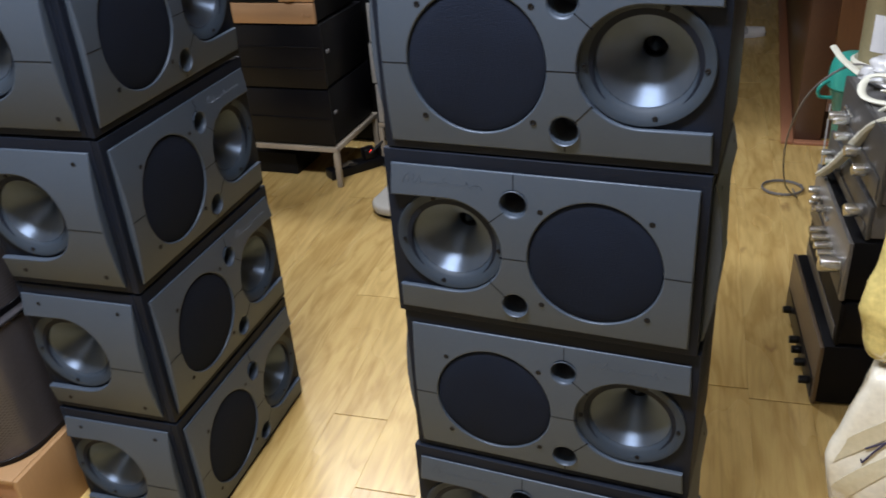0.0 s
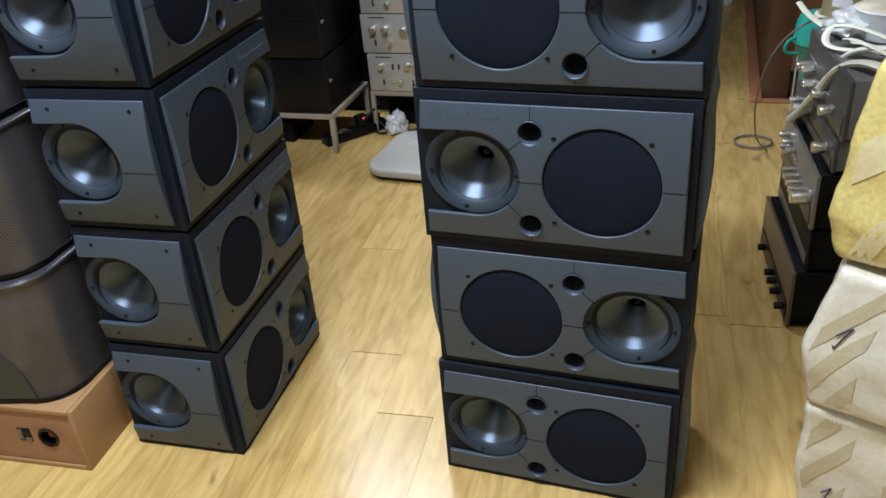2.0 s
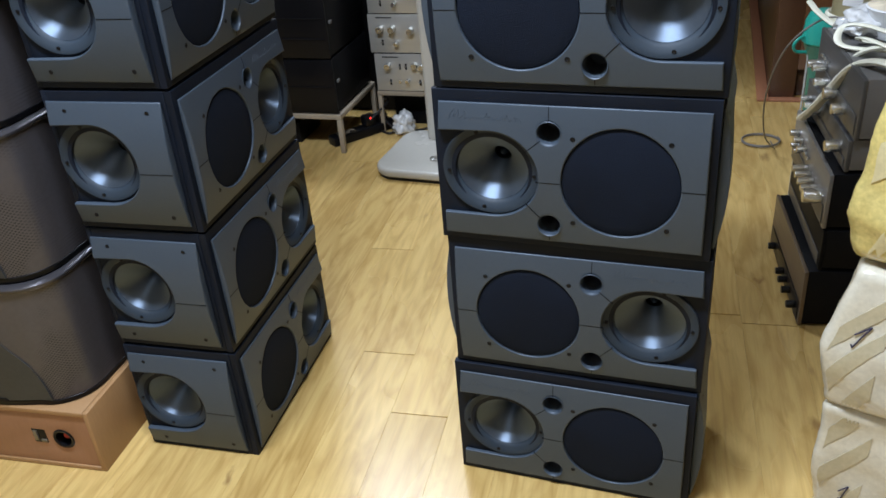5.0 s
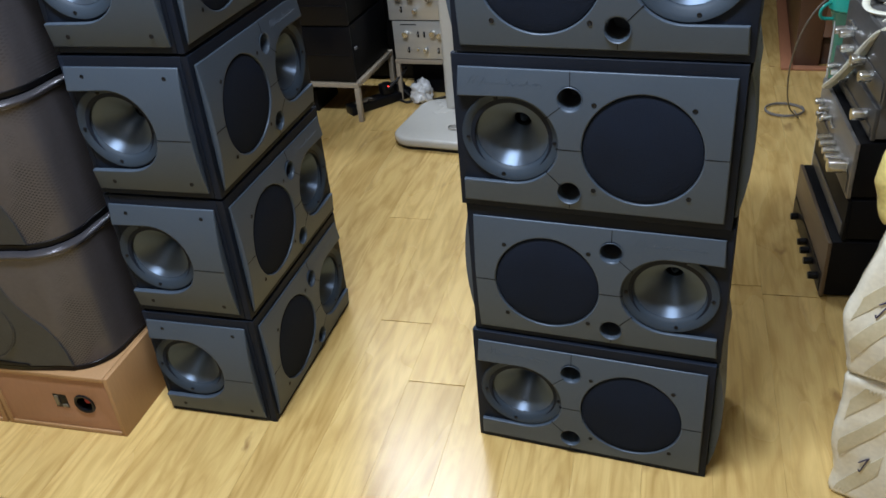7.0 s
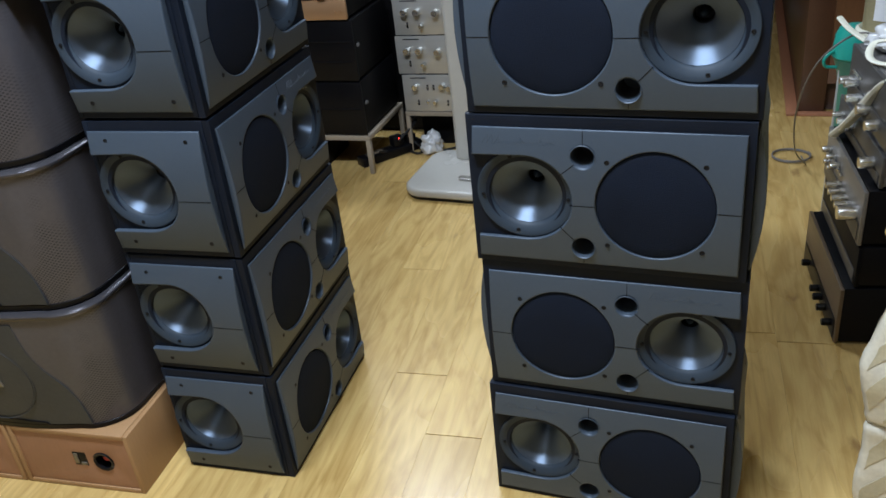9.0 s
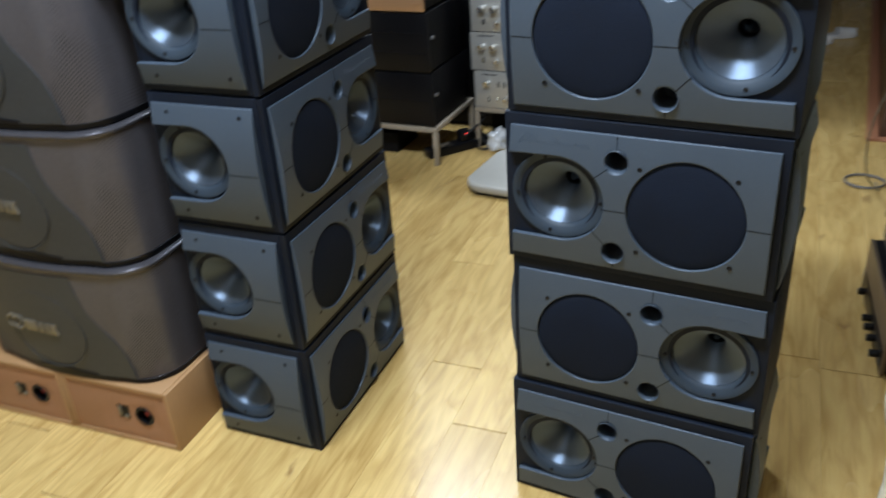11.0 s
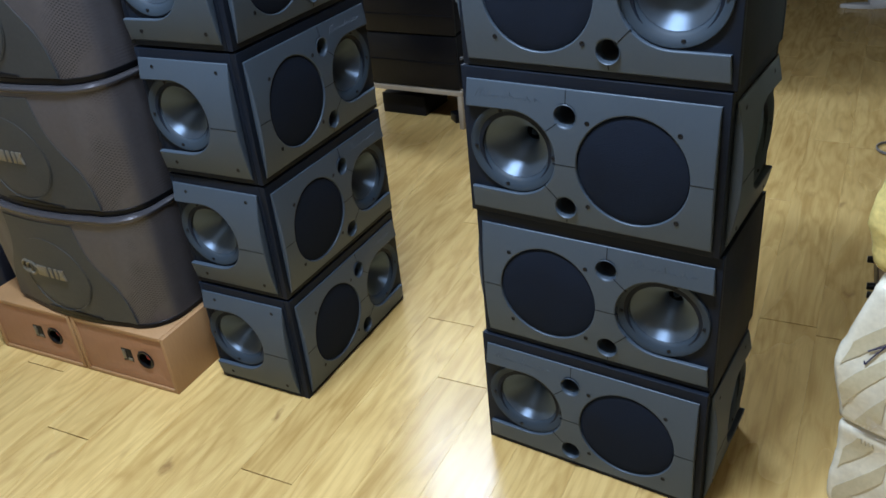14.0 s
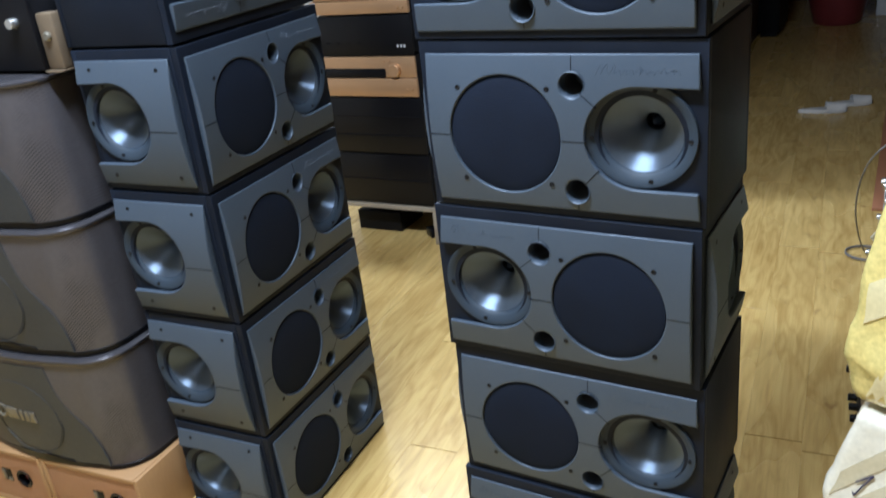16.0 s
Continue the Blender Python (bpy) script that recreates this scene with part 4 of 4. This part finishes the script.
# tall teal jug behind the amplifiers, and a dark carton that carries a tin
jug = root("teal_jug", pose(0.325, 2.70, 0.0, 0, 0, 8), "tall teal plastic jug with clip handle behind amplifiers", "jug")
part("body", lathe([(0.0, 0.0), (0.029, 0.0), (0.032, 0.003), (0.035, 0.37), (0.045, 0.42), (0.058, 0.463), (0.060, 0.467), (0.054, 0.470), (0.0, 0.471)], 28), TEAL_BODY, jug, "dim green translucent body")
part("lid", lathe([(0.060, 0.0), (0.066, 0.006), (0.066, 0.028), (0.061, 0.072), (0.052, 0.094), (0.031, 0.104), (0.0, 0.105)], 28), TEAL, jug, "teal domed lid", pose(0, 0, 0.469))
part("clip", tube(smooth_path(((-0.058, -0.012, 0.498), (-0.084, -0.022, 0.486), (-0.094, -0.022, 0.466), (-0.084, -0.016, 0.446), (-0.049, -0.008, 0.440))), 0.0055), TEAL, jug, "teal clip handle")
carton = root("dark_carton", pose(0.346, 2.26, 0), "dark cardboard carton behind the amplifiers", "carton")
part("body", box(0, 0, 0, 0.30, 0.28, 0.64, 0.004), CARDBOARD, carton)
part("flap", box(0.002, 0.002, 0.6405, 0.298, 0.138, 0.644, 0.001), CARDBOARD, carton)
part("flap", box(0.002, 0.142, 0.6405, 0.298, 0.278, 0.644, 0.001), CARDBOARD, carton)

thing("plastic_sheet", box(0.0, 0.0, 0.0, 0.003, 0.088, 0.553, 0.001), PALE_PLASTIC, pose(0.2305, 2.215, 0.0, 0, 0, -5), "pale translucent plastic sheet standing behind amplifiers", "sheet")

# tall tin and small things on top of the stack
jar = root("olive_tin", pose(0.366, 2.345, 0.6445), "olive-brown tin with a white paper label", "tin")
part("can", lathe([(0.0, 0.0), (0.075, 0.0), (0.078, 0.004), (0.076, 0.01), (0.076, 0.2), (0.079, 0.205), (0.07, 0.21), (0.0, 0.21)], 32), OLIVE_JAR, jar)
label = bmesh.new()
strip_v = [[label.verts.new((r * math.cos(radians(a)), r * math.sin(radians(a)), z)) for r, z in ((0.0762, 0.05), (0.0772, 0.05), (0.0772, 0.14), (0.0762, 0.14))] for a in range(222, 263, 8)]
for p, q in zip(strip_v, strip_v[1:]):
    for k in range(4):
        label.faces.new((p[k], p[(k + 1) % 4], q[(k + 1) % 4], q[k]))
bmesh.ops.recalc_face_normals(label, faces=label.faces)
part("paper_label", label, PAPER, jar, "white paper label")
rim = part("pale_ring", lathe([(0.084, 0.0), (0.092, 0.006), (0.092, 0.014), (0.084, 0.02), (0.078, 0.012), (0.084, 0.0)], 32), CABLE_CREAM, jar, "pale plastic ring at its foot")
thing("plastic_bag", crumpled(0.06, 0.07, 0.035, 8.4), BAG, pose(0.342, 2.10, 0.674), "crumpled thin white plastic bag on an amplifier", "bag", smooth=80)
bowl = root("noodle_bowl", pose(0.412, 2.075, 0.6735), "white instant noodle bowl with a printed lid", "bowl")
part("cup", lathe([(0.0, 0.0), (0.052, 0.0), (0.057, 0.003), (0.076, 0.07), (0.080, 0.075), (0.076, 0.078)], 28), PAPER, bowl)
part("printed_lid", lathe([(0.076, 0.0782), (0.056, 0.0830), (0.0, 0.086)], 28), NOODLE, bowl, "lid printed in yellow and brown")
thing("flat_cable", tube(smooth_path(((0.42, 1.70, 0.690), (0.36, 1.76, 0.700), (0.325, 1.82, 0.690), (0.290, 1.88, 0.655), (0.262, 1.95, 0.570), (0.240, 2.02, 0.500), (0.222, 2.09, 0.445))), 0.014, 8, False, 0.6), CABLE_CREAM, Matrix(), "flat cream cable draped over the amplifiers", "cable", "cables on the amplifiers")
thing("flat_cable", tube(smooth_path(((0.46, 1.75, 0.684), (0.40, 1.80, 0.705), (0.33, 1.90, 0.715), (0.31, 1.97, 0.70), (0.325, 2.0, 0.684), (0.37, 1.97, 0.684), (0.45, 1.85, 0.684))), 0.008, 8, False, 0.4), CABLE_CREAM, Matrix(), "flat cream cable looped on the top amplifier", "cable", "cables on the amplifiers")
thing("flat_cable", tube(smooth_path(((0.48, 1.80, 0.690), (0.41, 1.83, 0.716), (0.345, 1.88, 0.705), (0.305, 1.92, 0.672), (0.280, 1.97, 0.600), (0.258, 2.03, 0.530), (0.236, 2.09, 0.452))), 0.010, 8, False, 0.6), CABLE_CREAM, Matrix(), "flat cream cable hanging over the amplifier faces", "cable", "cables on the amplifiers")
thing("flat_cable", tube(smooth_path(((0.50, 1.92, 0.684), (0.42, 1.95, 0.700), (0.335, 2.0, 0.720), (0.285, 2.03, 0.712), (0.268, 2.0, 0.690), (0.285, 1.95, 0.684), (0.36, 1.90, 0.690), (0.46, 1.86, 0.684))), 0.009, 8, False, 0.5), CABLE_CREAM, Matrix(), "flat cream cable in a wide loop on an amplifier", "cable", "cables on the amplifiers")
thing("pale_strip", tube(smooth_path(((0.226, 2.30, 0.702), (0.245, 2.22, 0.692), (0.285, 2.13, 0.681), (0.33, 2.08, 0.680))), 0.009, 8, False, 0.6), CABLE_CREAM, Matrix(), "pale curved plastic strip on the top amplifier", "strip")
thing("thin_cable", tube(smooth_path(((0.33, 2.20, 0.679), (0.27, 2.27, 0.665), (0.20, 2.30, 0.60), (0.165, 2.40, 0.48), (0.158, 2.55, 0.31), (0.185, 2.74, 0.12), (0.235, 2.90, 0.006), (0.225, 2.97, 0.004))), 0.0028), CABLE_GREY, Matrix(), "thin grey cable hanging to the floor", "cable", "cables on the amplifiers")
coil = [(0.190 + 0.068 * math.cos(a) , 2.965 + 0.062 * math.sin(a), 0.0045 + 0.004 * (k / 40)) for k, a in ((k, 2 * math.pi * k / 40) for k in range(84))]
thing("cable_coil", tube(coil, 0.003), CABLE_GREY, Matrix(), "loop of thin dark cable on the floor", "cable")

# ---- taped parcels at the aisle ----
def ripple(p, seed):
    q = p * 5 + Vector((seed, seed * 2, 0))
    return 0.012 * noise.noise(q) + 0.005 * noise.noise(q * 2.7) + 0.002 * abs(noise.noise(q * 7.3))


def parcel(m, w, d, h, seed, mat, label, lean, bands, tape):
    """A soft box wrapped in film and tape. lean: (share of height, shift) of its near corner; bands: (start, height,
    breadth, slope, length) of strips of tape and of olive gaps between them.
    """
    ob = root("taped_parcel", m, label, "parcel", "taped parcels")

    def shift(z):
        k = z / h
        for (k0, s0), (k1, s1) in zip(lean, lean[1:]):
            if k <= k1:
                return s0 + (s1 - s0) * max(0.0, (k - k0) / (k1 - k0))
        return lean[-1][1]

    def sagged(co):
        k = ripple(co, seed) * min(1.0, co.z / 0.04)
        fold = 0.006 * abs(noise.noise(Vector((co.x * 9 + co.z * 11, co.y * 9, co.z * 4 + seed)))) - 0.002
        out = Vector(((co.x - w / 2) / w * 2, (co.y - d / 2) / d * 2, (co.z - h / 2) / h * 2)) * (k + fold * min(1.0, co.z / 0.04))
        s = shift(co.z)
        return co + out + Vector((s * (1 - co.x / w), s * 0.6 * (1 - co.y / d), 0))

    bm = box(0, 0, 0, w, d, h, 0.014, 2)
    bmesh.ops.subdivide_edges(bm, edges=[e for e in bm.edges if e.calc_length() > 0.08], cuts=34, use_grid_fill=True)
    for v in bm.verts:
        v.co = sagged(v.co)
    part("wrapping", bm, mat, ob, "", None, 75)
    # olive bands stand for gaps in the cream tape, pale ones for tape
    for u0, z0, wide, slope, length in bands:
        bt = bmesh.new()
        rows = []
        for i in range(13):
            row = []
            for j in range(6):
                u = u0 + length * i / 12
                z = z0 + slope * length * i / 12 + wide * j / 5
                row.append(bt.verts.new(sagged(Vector((min(max(u, 0.015), w - 0.015), 0, min(max(z, 0.016), h - 0.016)))) - Vector((0, 0.0016, 0))))
            rows.append(row)
        for p, q in zip(rows, rows[1:]):
            for k in range(5):
                if min((p[k].co - q[k].co).length, (p[k].co - p[k + 1].co).length, (q[k].co - q[k + 1].co).length) > 0.001:
                    bt.faces.new((p[k], p[k + 1], q[k + 1], q[k]))
        bmesh.ops.delete(bt, geom=[v for v in bt.verts if not v.link_faces], context="VERTS")
        ext = bmesh.ops.extrude_face_region(bt, geom=bt.faces[:])
        bmesh.ops.translate(bt, vec=(0, 0.0012, 0), verts=[g for g in ext["geom"] if isinstance(g, bmesh.types.BMVert)])
        bmesh.ops.recalc_face_normals(bt, faces=bt.faces)
        part("wrap_band", bt, tape, ob, "olive gap between strips of packing tape" if tape is TAPE_GAP else "pale strip of packing tape", None, 60)
    return ob, sagged


def pen_mark(ob, sagged, u, z, size):
    """Two strokes of a marker pen on the front of a parcel."""
    for a, b in (((0.3, 1.0), (0.0, 0.0)), ((0.3, 1.0), (-0.1, 0.55)), ((0.0, 0.0), (-0.08, 0.12))):
        pts = [sagged(Vector((u + size * (a[0] + (b[0] - a[0]) * k / 4), 0, z + size * (a[1] + (b[1] - a[1]) * k / 4)))) - Vector((0, 0.003, 0)) for k in range(5)]
        part("pen_mark", tube(pts, 0.0013, 6), INK, ob, "dark pen stroke")


GROUND = pose(0.205, 1.075, 0.0, 0, 0, -20)
base, base_form = parcel(GROUND, 0.50, 0.38, 0.30, 2.0, TAPED, "cream taped parcel standing on the floor", ((0, 0.012), (0.5, 0.002), (1, 0.004)), [(0.012 + 0.14 * c, z + 0.03 * c, 0.045, 1.5, 0.075) for c in range(3) for z in (-0.02, 0.10, 0.20)], TAPE_GAP)
middle, middle_form = parcel(GROUND @ pose(0, 0, 0.302), 0.49, 0.38, 0.285, 4.0, TAPED, "cream taped parcel with a pen mark on another parcel", ((0, 0.0), (0.45, -0.016), (1, 0.012)), [(0.014 + 0.14 * c, z + 0.03 * c, 0.045, 1.5, 0.075) for c in range(3) for z in (-0.06, 0.035, 0.125)], TAPE_GAP)
top, top_form = parcel(pose(0.200, 1.100, 0.589, 0, 0, -23), 0.48, 0.38, 0.335, 6.0, YELLOW_WRAP, "yellow film-wrapped parcel lying on cream parcels", ((0, 0.016), (0.22, -0.014), (1, 0.028)), [(0.03, -0.03, 0.05, 1.3, 0.20), (0.02, 0.14, 0.07, 0.8, 0.24), (0.16, 0.02, 0.05, -0.5, 0.20), (0.25, 0.10, 0.08, 1.1, 0.16)], PALE_TAPE)
pen_mark(middle, middle_form, 0.045, 0.140, 0.045)
pen_mark(base, base_form, 0.055, 0.085, 0.040)
pen_mark(top, top_form, 0.085, 0.170, 0.035)

# ---- dark wood cabinet along the passage ----
cab = root("wooden_counter", pose(0.235, 3.435, 0), "brown varnished wooden counter beside the passage", "counter")
part("side_panel", box(0.0, 0.0205, 0.0, 0.02, 4.6, 1.1, 0.002), DARK_WOOD, cab, "dark wooden side")
part("front_panel", box(0.10, 0.0, 0.13, 1.9, 0.02, 1.1, 0.002), BROWN_WOOD, cab, "brown varnished front")
part("corner_post", box(0.0, 0.0, 0.0, 0.0995, 0.02, 1.1, 0.003), DARK_WOOD, cab, "dark corner post")
part("plinth", box(0.1, 0.05, 0.0, 1.9, 0.07, 0.1295, 0.002), DARK_WOOD, cab)
part("top", box(-0.02, -0.03, 1.1005, 1.95, 4.6, 1.14, 0.004), BROWN_WOOD, cab)
thing("skirting", box(0.188, 3.40, 0.0, 0.2345, 8.0, 0.014, 0.003), SKIRTING, Matrix(), "pinkish wooden strip along the counter", "skirting", kind="structure")
thing("skirting", box(0.2355, 3.40, 0.0, 1.9, 3.4345, 0.012, 0.003), SKIRTING, Matrix(), "pinkish wooden strip along the counter", "skirting", kind="structure")

# ---- things far down the passage ----
def slipper(m, label):
    ob = root("slipper", m, label, "slipper", "slippers")
    loop = [(0.035 * math.sin(a) * (1 + 0.25 * math.cos(a)), 0.125 * math.cos(a)) for a in (2 * math.pi * k / 28 for k in range(28))]
    part("sole", sheet([loop], 0.022, 0.004), DARK_FELT, ob)
    bm = bmesh.new()
    rows = []
    for i in range(7):
        y = 0.015 + 0.10 * i / 6
        half = 0.037 * math.sqrt(max(0.05, 1 - (y / 0.128) ** 2)) + 0.004
        rows.append([bm.verts.new((half * math.cos(math.pi * k / 8), y, 0.012 + (0.045 - 0.012 * i / 6) * math.sin(math.pi * k / 8))) for k in range(9)])
    for a, b in zip(rows, rows[1:]):
        for k in range(8):
            bm.faces.new((a[k], a[k + 1], b[k + 1], b[k]))
    ext = bmesh.ops.extrude_face_region(bm, geom=bm.faces[:])
    bmesh.ops.translate(bm, vec=(0, 0, 0.004), verts=[g for g in ext["geom"] if isinstance(g, bmesh.types.BMVert)])
    bmesh.ops.recalc_face_normals(bm, faces=bm.faces)
    part("strap", bm, DARK_FELT, ob, "pale fabric strap")
    return ob


slipper(pose(-0.12, 4.82, 0, 0, 0, -78), "pale worn slipper lying on the floor")
slipper(pose(0.0, 4.97, 0, 0, 0, -70), "pale worn slipper lying on the floor")
basin = root("red_basin", pose(-0.25, 7.45, 0), "dark red plastic basin on the floor", "basin")
part("tub", lathe([(0.0, 0.0), (0.16, 0.0), (0.18, 0.02), (0.24, 0.28), (0.26, 0.285), (0.255, 0.295), (0.235, 0.285), (0.17, 0.025), (0.0, 0.02)], 32), BASIN_RED, basin)
part("foot_ring", lathe([(0.13, -0.0), (0.161, 0.001), (0.165, 0.012), (0.13, 0.012)], 28), BASIN_RED, basin)
thing("white_carton", box(0, 0, 0, 0.2, 0.2, 0.4, 0.004), PAPER, pose(0.02, 7.7, 0), "white carton at the end of the passage", "carton")
pole = root("dark_cabinet", pose(-0.775, 6.9, 0), "dark cabinet standing in the passage", "cabinet")
part("body", box(0, 0, 0.04, 0.16, 0.5, 1.6, 0.005), BLACK_METAL, pole)
part("plinth", box(0.02, 0.02, 0, 0.14, 0.48, 0.0395, 0.002), BLACK_METAL, pole)

# ---- things above and beside the bronze speakers ----
unit = root("black_mixer", pose(-1.735, 0.985, 1.134, 0, 0, 2), "black equipment box standing on the bronze speakers", "mixer")
part("case", box(0, 0, 0.006, 0.44, 0.28, 0.19, 0.004), BLACK_METAL, unit)
part("face", box(-0.005, -0.012, 0.004, 0.445, -0.0005, 0.193, 0.003), BLACK_GLOSS, unit)
bracket = part("side_bracket", box(0.4455, 0.0, 0.004, 0.490, 0.03, 0.115, 0.004), BRONZE_FACE, unit, "dull bronze side bracket")
part("bracket_foot", box(0.4455, -0.012, 0.0, 0.490, 0.05, 0.0035, 0.001), BRONZE_FACE, bracket)
part("bracket_bolt", lathe([(0.010, 0.0), (0.010, 0.004), (0.007, 0.007), (0.0, 0.007)], 14), GOLD, bracket, "brass bolt", pose(0.468, -0.0002, 0.070, 90))
for x in (0.05, 0.39):
    for y in (0.05, 0.23):
        part("foot", lathe([(0.012, 0), (0.014, 0.0055), (0, 0.0055)], 12), BLACK_GLOSS, unit, "", pose(x, y, 0))
for k in range(5):
    knob(0.011, 0.016, KNOB_SILVER if k == 4 else BLACK_METAL, unit, pose(0.06 + 0.085 * k, -0.0125, 0.10, 90))
navy = root("navy_cabinet", pose(-2.43, 0.93, 0, 0, 0, 3), "navy carpet-covered cabinet beside the tan boxes", "speaker cabinet")
part("body", box(0, 0, 0.01, 0.46, 0.5, 1.15, 0.012), NAVY, navy)
part("base", box(0.01, 0.01, 0, 0.45, 0.49, 0.0095, 0.001), BLACK_METAL, navy)

# ---- floor planks ----
PW, PL, SLOPE, GAP = 0.1403, 1.21, 0.06, 0.0002
plank_mesh = {}


def plank_bm(length):
    bm = box(GAP, 0, -0.009, PW - GAP, length - 2 * GAP, 0, 0)
    top = [e for e in bm.edges if all(v.co.z > -0.001 for v in e.verts)]
    bmesh.ops.bevel(bm, geom=top, offset=0.0004, segments=1, affect="EDGES")
    return bm


PHASE = {-11: 0.15, -8: 0.2, -7: 0.25, -3: 0.35, -10: 0.676, -9: 0.473, -6: 0.765, -5: 1.445, -4: 1.225, -2: 0.80}
chance = random.Random(11)
near, far = [], []
for col_no in range(-26, 17):
    x0 = -0.6900 + (col_no + 4) * PW
    start = PHASE.get(col_no, chance.uniform(0, PL)) - PL * 5
    y = start
    while y < 8.6:
        a, b = max(y, -3.2), min(y + PL, 8.6)
        if b - a > 0.03 and -3.7 < x0 - SLOPE * (a - 1) < 2.2 and x0 - SLOPE * (b - 1) > -3.75:
            inside = -2.35 < x0 < 0.66 and b > -0.4 and a < 7.9
            (near if inside else far).append((x0 - SLOPE * (a - 1), a, b - a))
        y += PL
turn = math.degrees(math.atan(SLOPE))
for x, y, ln in near:
    key = round(ln, 3)
    if key not in plank_mesh:
        plank_mesh[key] = finish("plank", plank_bm(ln), OAK, 0)
    part("plank", plank_mesh[key], None, floor, "", pose(x, y, 0, 0, 0, turn))
rest = joined(*[moved(plank_bm(ln), pose(x, y, 0, 0, 0, turn)) for x, y, ln in far])
tagged(part("plank", rest, OAK, floor, "oak laminate planks further off", None, 0), kind="stuff")
